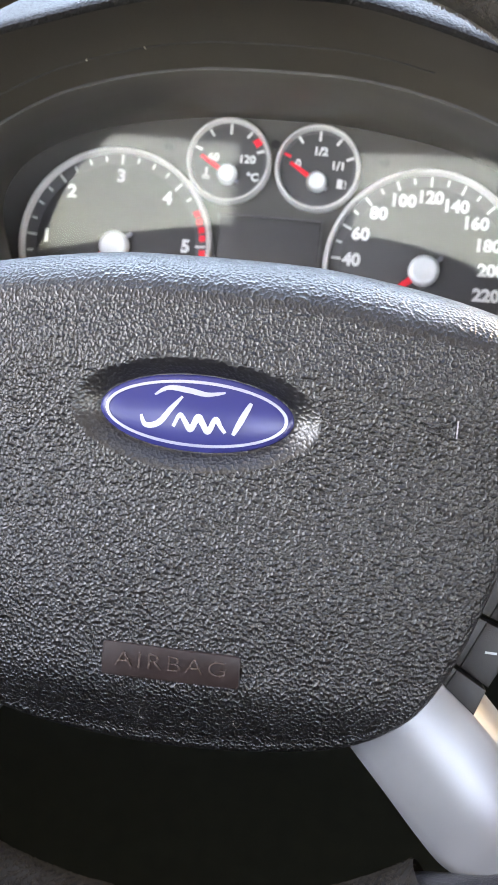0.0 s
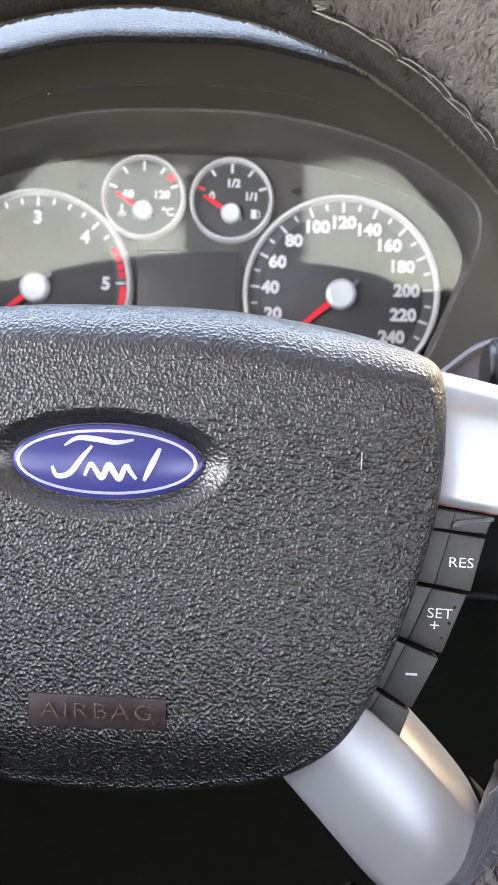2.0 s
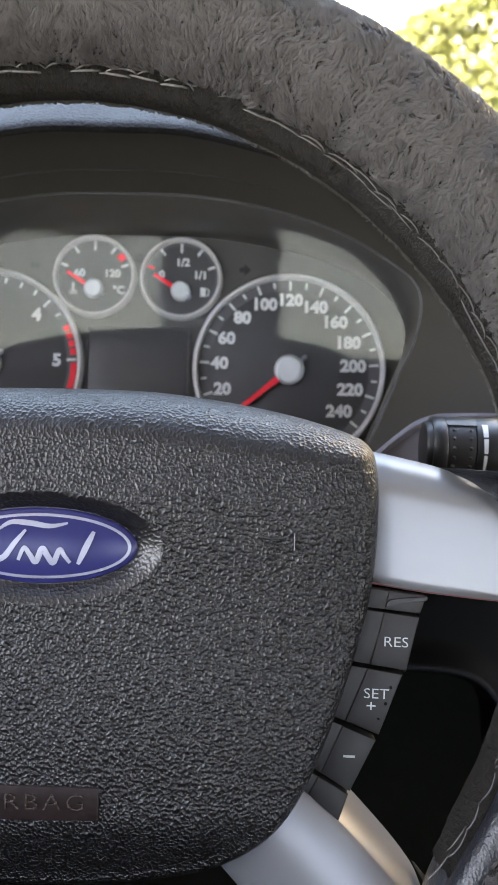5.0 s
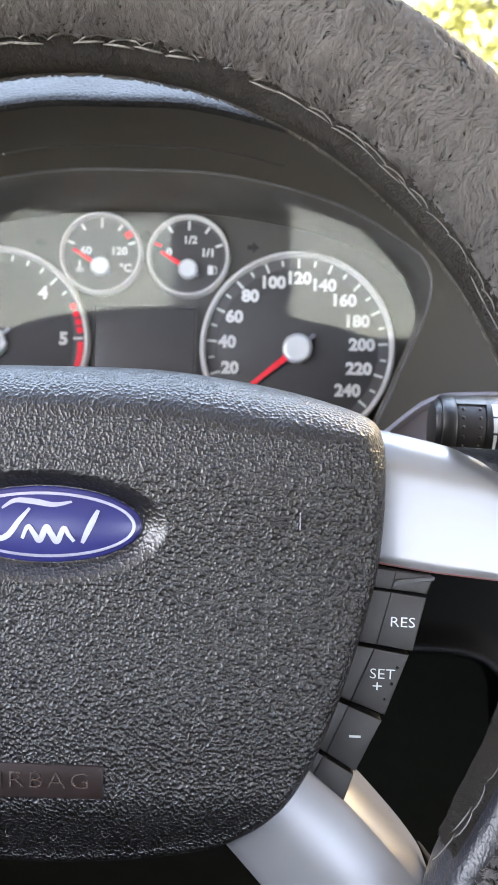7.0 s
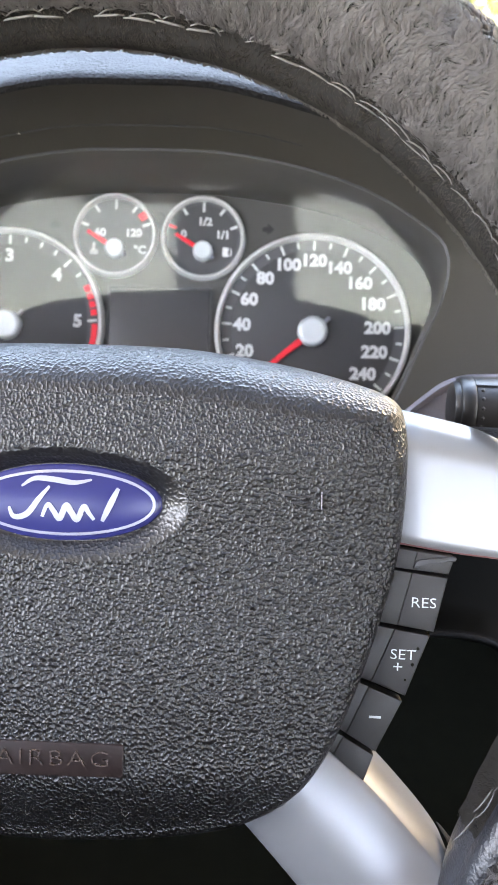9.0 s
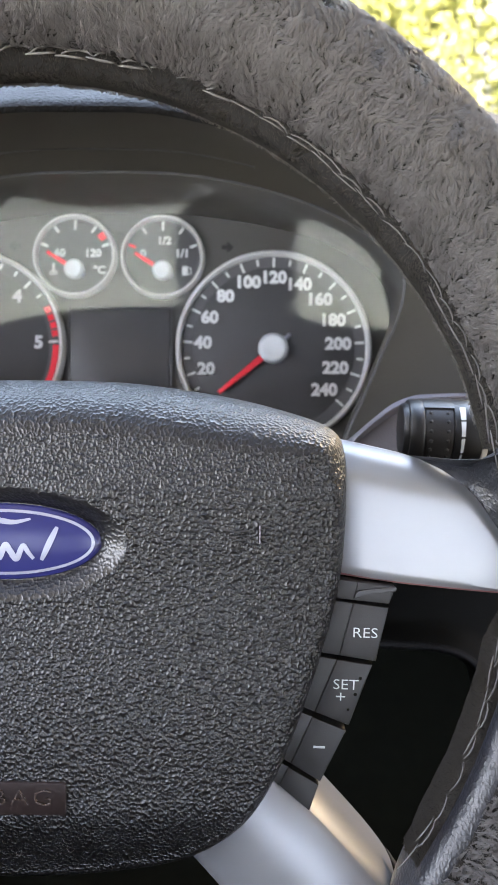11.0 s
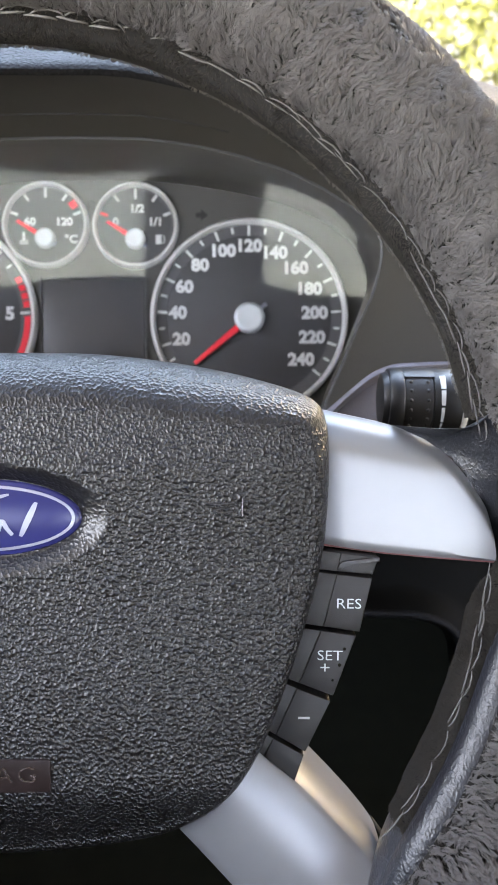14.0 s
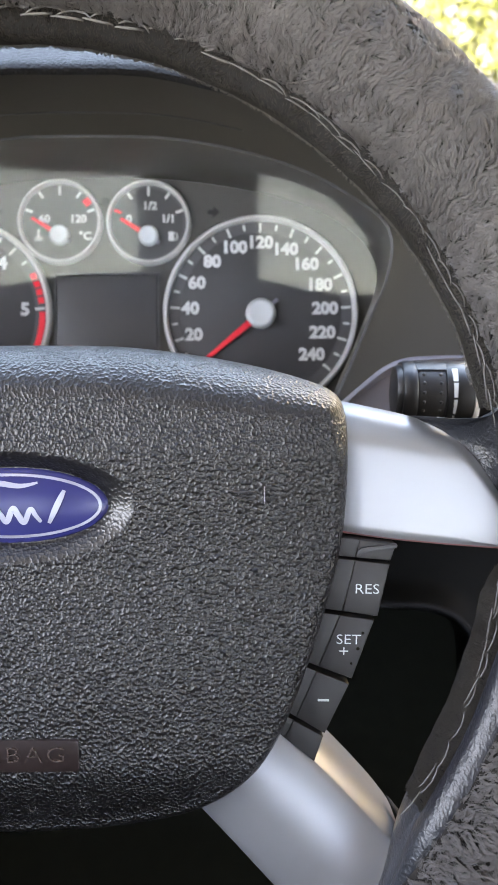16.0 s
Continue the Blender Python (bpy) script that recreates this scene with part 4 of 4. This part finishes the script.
HALF = [(0, 10), (60, 12), (98, 6), (111, 18), (118.5, 28.2), (124.5, 34.6), (130.8, 40.0), (137.1, 44.6), (144.6, 47.6), (153.3, 48.7), (178, 49), (196, 46), (200, 38), (196, 24), (170, 12), (140, 4), (118, -2), (92, -30), (60, -46), (0, -48)]


def cowl_ring(z, s, lift=0.0):
    h = [curve_at([Vector((x / 1000, y / 1000, 0)) for x, y in HALF], i / 120) for i in range(121)]
    full = h + [Vector((-p.x, p.y, 0)) for p in h[-2:0:-1]]
    return [Vector((p.x * s, (p.y - 0.005) * s + 0.005 + lift, z)) for p in full]


def cowl_inset(z, f):
    """The front face, drawn in towards the pod's long axis."""
    out = []
    for p in cowl_ring(z, 1.0):
        axis = Vector((p.x * 0.97, -0.005 + 0.42 * max(0.0, abs(p.x) - 0.100), z))
        out.append(p.lerp(axis, f))
    return out


rows = [cowl_ring(-0.235, 0.55, -0.045), cowl_ring(-0.150, 0.86, -0.014), cowl_inset(-0.124, 0.0), cowl_inset(-0.1195, 0.01), cowl_inset(-0.1180, 0.05), cowl_inset(-0.1188, 0.10), cowl_inset(-0.1215, 0.16), cowl_inset(-0.1220, 0.5), cowl_inset(-0.1220, 0.99)]
bm = grid(rows, closed=True)
part("cowl_body", bm, COWL_GREY, column, "dark grey column shroud with a lipped edge")

# wiper stalk: a black turning switch with bumps, white bars and a pale end ring; its axis runs along x
stalk = thing("wiper_stalk", COL @ pose(0.1525, 0.0330, -0.0960, 0, 0, -1.0), "black wiper stalk with a ribbed turning switch and white bars", "stalk")


def along_x(profile, n=40):
    b = lathe(profile, n)
    bmesh.ops.rotate(b, verts=b.verts, cent=(0, 0, 0), matrix=Matrix.Rotation(radians(90), 3, "Y"))
    return b


part("stalk_root", along_x([(0, -0.0172), (0.0080, -0.0172), (0.0104, -0.0168), (0.0112, -0.0158), (0.0114, -0.0140)]), STALK_BLACK, stalk, "black stalk root")
part("stalk_collar", along_x([(0.0100, -0.0148), (0.0124, -0.0144), (0.0131, -0.0134), (0.0131, -0.0094), (0.0128, -0.0089), (0.0100, -0.0087)]), STALK_BLACK, stalk, "smooth black collar")
knob = part("turning_switch", along_x([(0.0100, -0.0087), (0.0121, -0.0085), (0.0124, -0.0078), (0.0124, 0.0018), (0.0122, 0.0026), (0.0100, 0.0030)]), BUTTON, stalk, "black turning switch with rows of bumps")
for col in (-0.0064, 0.0004):
    for k in range(7):
        a = radians(-72 + 18 * k)
        part("bump", lathe([(0.0008, -0.0002), (0.0007, 0.0003), (0.0004, 0.0006), (0, 0.0007)], 10), BUTTON, knob, local=pose(col, 0.0124 * math.sin(a), 0.0124 * math.cos(a), -math.degrees(a), 0, 0))
sleeve_part = part("stalk_sleeve", along_x([(0.0100, 0.0026), (0.0126, 0.0030), (0.0130, 0.0040), (0.0130, 0.0135), (0.0128, 0.0142), (0.0110, 0.0146)]), STALK_BLACK, stalk, "black sleeve with white bars")
for k, (a0, a1, w0, w1) in enumerate(((21, 48, 0.0023, 0.0020), (-8, 18, 0.0019, 0.0015), (-40, -12, 0.0014, 0.0010), (-62, -44, 0.0009, 0.0007))):
    rows = []
    for i in range(7):
        f = i / 6
        a = radians(a1 + (a0 - a1) * f)
        w = w0 + (w1 - w0) * f
        rows.append([Vector((0.0062 + sx * w / 2, 0.01318 * math.sin(a), 0.01318 * math.cos(a))) for sx in (-1, 1)])
    part("white_bar", grid(rows), KEY_PRINT, sleeve_part, "white print")
guard_rows = [[Vector((x, r * math.sin(radians(a)), r * math.cos(radians(a)))) for x, r in ((-0.0092, 0.0124), (-0.0090, 0.0131), (0.0032, 0.0131), (0.0034, 0.0124))] for a in range(46, 126, 8)]
part("switch_guard", grid(guard_rows), STALK_BLACK, stalk, "black bridge over the turning switch")
part("end_ring", along_x([(0.0110, 0.0142), (0.0130, 0.0144), (0.0131, 0.0154), (0.0126, 0.0166), (0.0100, 0.0172)]), RING_AND_GLINT, stalk, "pale end ring")
part("stalk_tip", along_x([(0.0100, 0.0168), (0.0108, 0.0180), (0.0104, 0.0330), (0.0090, 0.0380), (0, 0.0390)]), STALK_BLACK, stalk, "black stalk tip")


# ---------------------------------------------------------------- plush steering wheel cover
cover = thing("steering_wheel_cover", COL, "charcoal plush cover with grey stitching pulled over the wheel rim", "wheel cover")
TUBE = 0.0245


def seam_phi(th):
    """Where the plush ends towards the hub, in degrees round the tube; leather shows below the spoke."""
    th = (th + 180) % 360 - 180
    return 152 - 23 * (smoothstep(12, 4, th) if th > -40 else 1 - smoothstep(-58, -75, th) * 1.0 if th > -75 else 0)


def lumps(th, ph):
    p = Vector((math.cos(th) * 6, math.sin(th) * 6, ph * 1.3))
    return 0.035 * noise.noise(p) + 0.02 * noise.noise(p * 3.3)


part("plush", grid(torus_rows(TUBE, 0, 360, -100, seam_phi, 220, 26, lumps)), FUR_GAP_SHADE, cover, "charcoal plush base, darkened for the shade between hairs")
def band_bulge(th, ph):
    return 0.085 * math.sin(math.pi * min(1, max(0, (math.degrees(ph) - 125) / 30))) - 0.02 + spoke_dip(th, ph)


part("leather_band", grid(torus_rows(0.0232, 0, 360, lambda t: seam_phi(t) - 4, 155, 220, 14, band_bulge)), LEATHER, cover, "smooth black leather band")


def strip_bulge(th, ph):
    """The lining strip swells behind the seam."""
    d = math.degrees(ph)
    t = math.degrees(th)
    t = (t + 180) % 360 - 180
    swell = 0.27 - 0.11 * smoothstep(55, 18, t) - 0.05 * smoothstep(10, -30, t)
    return swell * (1 - 0.8 * smoothstep(-31, -37, t) * smoothstep(-45, -42, t)) * smoothstep(150, 188, d) * smoothstep(262, 215, d) + 0.4 * lumps(th, ph) - 0.45 * smoothstep(-13, -3, t) * smoothstep(10, 2, t)


STRIPS = ((11, 169), (-37, -3), (-121, -59), (188, 218))
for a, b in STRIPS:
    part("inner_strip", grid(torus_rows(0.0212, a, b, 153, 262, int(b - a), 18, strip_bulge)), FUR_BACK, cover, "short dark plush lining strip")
for a, b in ((-4, 12), (-60, -37), (-143, -120), (168, 189)):
    part("leather_collar", grid(torus_rows(0.0226, a, b, 150, 262, 24, 14, spoke_dip)), LEATHER, cover, "black leather at the spoke")


def locks(count, per, th0, th1, ph0, ph1, length, seed, width=0.00010, radius=TUBE, spread=0.00055, gather=0.2, shape=lumps, stand=0.5, flow=-1.45):
    """Hairs gathered into wavy locks over a stretch of the rim; seven points each."""
    rng = np.random.default_rng(seed)
    out = np.zeros((count, per, 7, 3))
    for i in range(count):
        thd = th0 + (th1 - th0) * ((i + 0.5) * 0.7548776662 % 1)
        top = ph1(thd) if callable(ph1) else ph1
        phd = ph0 + (top - ph0) * ((i + 0.5) * 0.5698402910 % 1)
        th, ph = radians(thd), radians(phd)
        r = radius * (1 + shape(th, ph)) - 0.0006
        ct, st, cp, sp = math.cos(th), math.sin(th), math.cos(ph), math.sin(ph)
        n = np.array((cp * ct, cp * st, sp))
        p = np.array((RIM_R * ct, RIM_R * st, RIM_Z)) + r * n
        p[2] += RIM_LEAN * p[1]
        tt, tp = np.array((-st, ct, 0.0)), np.array((-sp * ct, -sp * st, cp))
        q = Vector(p) * 42
        comb = smoothstep(60, 125, phd)
        a = flow + (2.6 - 1.7 * comb) * noise.noise(q) + (3.2 - 1.9 * comb) * noise.noise(q * 5.0 + Vector((3, 8, 1))) + rng.normal(0, 0.25)
        lie = stand + 0.25 * noise.noise(q * 1.9 + Vector((9, 4, 2))) + 0.30 - 0.48 * comb
        d = tt * math.cos(a) + tp * math.sin(a)
        e = tt * -math.sin(a) + tp * math.cos(a)
        ln = length * rng.uniform(0.75, 1.15, (per, 1)) * (0.9 + 0.35 * comb)
        o = tt * rng.normal(0, spread, (per, 1)) + tp * rng.normal(0, spread, (per, 1))
        bend = e * rng.normal(0, 0.16) * ln
        root = p + o
        mid = p + o * 0.8 + (n * (0.30 + 0.22 * lie) + d * 0.25) * ln + bend
        far = p + o * (0.45 + gather * 0.3) + (n * (0.34 + 0.55 * lie) * 0.95 + d * 0.62) * ln - bend * 0.6
        tip = p + o * gather + (n * (0.30 + 0.75 * lie) * 0.9 + d * 0.98) * ln + rng.normal(0, 0.00012, (per, 3))
        w = e * width * rng.uniform(0.6, 1.3, (per, 1)) + n * rng.normal(0, 0.35 * width, (per, 1))
        out[i] = np.stack((root - w, root + w, mid - w, mid + w, far - w * 0.75, far + w * 0.75, tip), 1)
    return out.reshape(-1, 3)


def pile(name, stretches, mat, label):
    v = np.concatenate([locks(*s[:8], **s[8]) for s in stretches])
    base = np.arange(len(v) // 7)[:, None] * 7
    quads = np.concatenate([base + np.array((0, 1, 3, 2)), base + np.array((2, 3, 5, 4))]).tolist()
    tris = (base + np.array((4, 5, 6))).tolist()
    me = bpy.data.meshes.new(name)
    me.from_pydata(v.tolist(), [], quads + tris)
    me.materials.append(mat)
    me.polygons.foreach_set("use_smooth", [True] * len(me.polygons))
    return tagged(part(name, me, mat, cover, label), kind="stuff")


pile("plush_nap", [
    (22000, 14, -8, 112, -8, seam_phi, 0.0030, 1, {}),
    (6000, 12, -75, -8, 0, seam_phi, 0.0034, 2, dict(stand=0.8)),
    (2600, 10, -135, -60, 20, 150, 0.0030, 3, {}),
    (6000, 8, 112, 285, -60, seam_phi, 0.0030, 9, dict(width=0.0002)),
    (3000, 8, -75, 112, -80, 4, 0.0030, 4, dict(width=0.0002))], FUR, "soft charcoal pile")
short = dict(radius=0.0212, spread=0.0004, gather=0.8, shape=strip_bulge, stand=0.45, width=0.00010, flow=1.6)
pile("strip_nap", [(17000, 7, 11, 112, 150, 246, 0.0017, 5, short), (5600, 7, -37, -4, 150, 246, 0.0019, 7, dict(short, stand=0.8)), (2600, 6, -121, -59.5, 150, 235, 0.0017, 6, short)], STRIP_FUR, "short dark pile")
pile("strip_fringe", [(2200, 3, 14, 112, 196, 216, 0.0023, 8, dict(short, stand=0.95)), (500, 3, -36, -8, 205, 232, 0.0021, 10, dict(short, stand=0.95))], BACKLIT_FUR, "fringe of the lining strip, its backlight put into a paler colour")

# visible seam stitches along the plush edge and the leather band
stitch_me = bpy.data.meshes.new("stitch")
b = finish(tube([(-0.0056, 0.0, -0.0004), (-0.0035, 0.0006, 0.0001), (0, 0.0009, 0.0003), (0.0035, 0.0005, 0.0001), (0.0058, -0.0001, -0.0004)], lambda u: 0.00014 + 0.00014 * math.sin(math.pi * u), 7))
b.to_mesh(stitch_me)
b.free()
stitch_me.materials.append(THREAD)
rng = random.Random(8)
for k in range(100):
    thd = -74 + 186 * k / 51
    if -7 < thd < 9 or -61 < thd < -40 or 171 < thd < 187 or 220 < thd < 233:
        continue
    for row in (0, 1):
        if rng.random() < (0.25 if row else 0.08):
            continue
        th = radians(thd + row * 0.8 + rng.uniform(-0.4, 0.4))
        ph = radians(152 + 5 * smoothstep(60, 30, abs(thd)) + row * 3.5 + rng.uniform(-1.2, 1.2))
        r = 0.0255 + rng.uniform(-0.0006, 0.0004)
        rr = RIM_R + r * math.cos(ph)
        m = Matrix.Translation((rr * math.cos(th), rr * math.sin(th), RIM_Z + RIM_LEAN * rr * math.sin(th) + r * math.sin(ph))) @ pose(0, 0, 0, 0, 0, math.degrees(th) + 90)
        m = m @ pose(0, 0, 0, 40 + rng.uniform(-10, 10), rng.uniform(-5, 5), rng.uniform(-6, 6)) @ Matrix.Diagonal((rng.uniform(0.75, 1.15), (1 if row else -1) * rng.uniform(0.6, 1.3) * (1 + 0.7 * smoothstep(45, 75, thd)), 1 + 0.7 * smoothstep(45, 75, thd), 1))
        part("stitch", stitch_me, THREAD, cover, local=m)
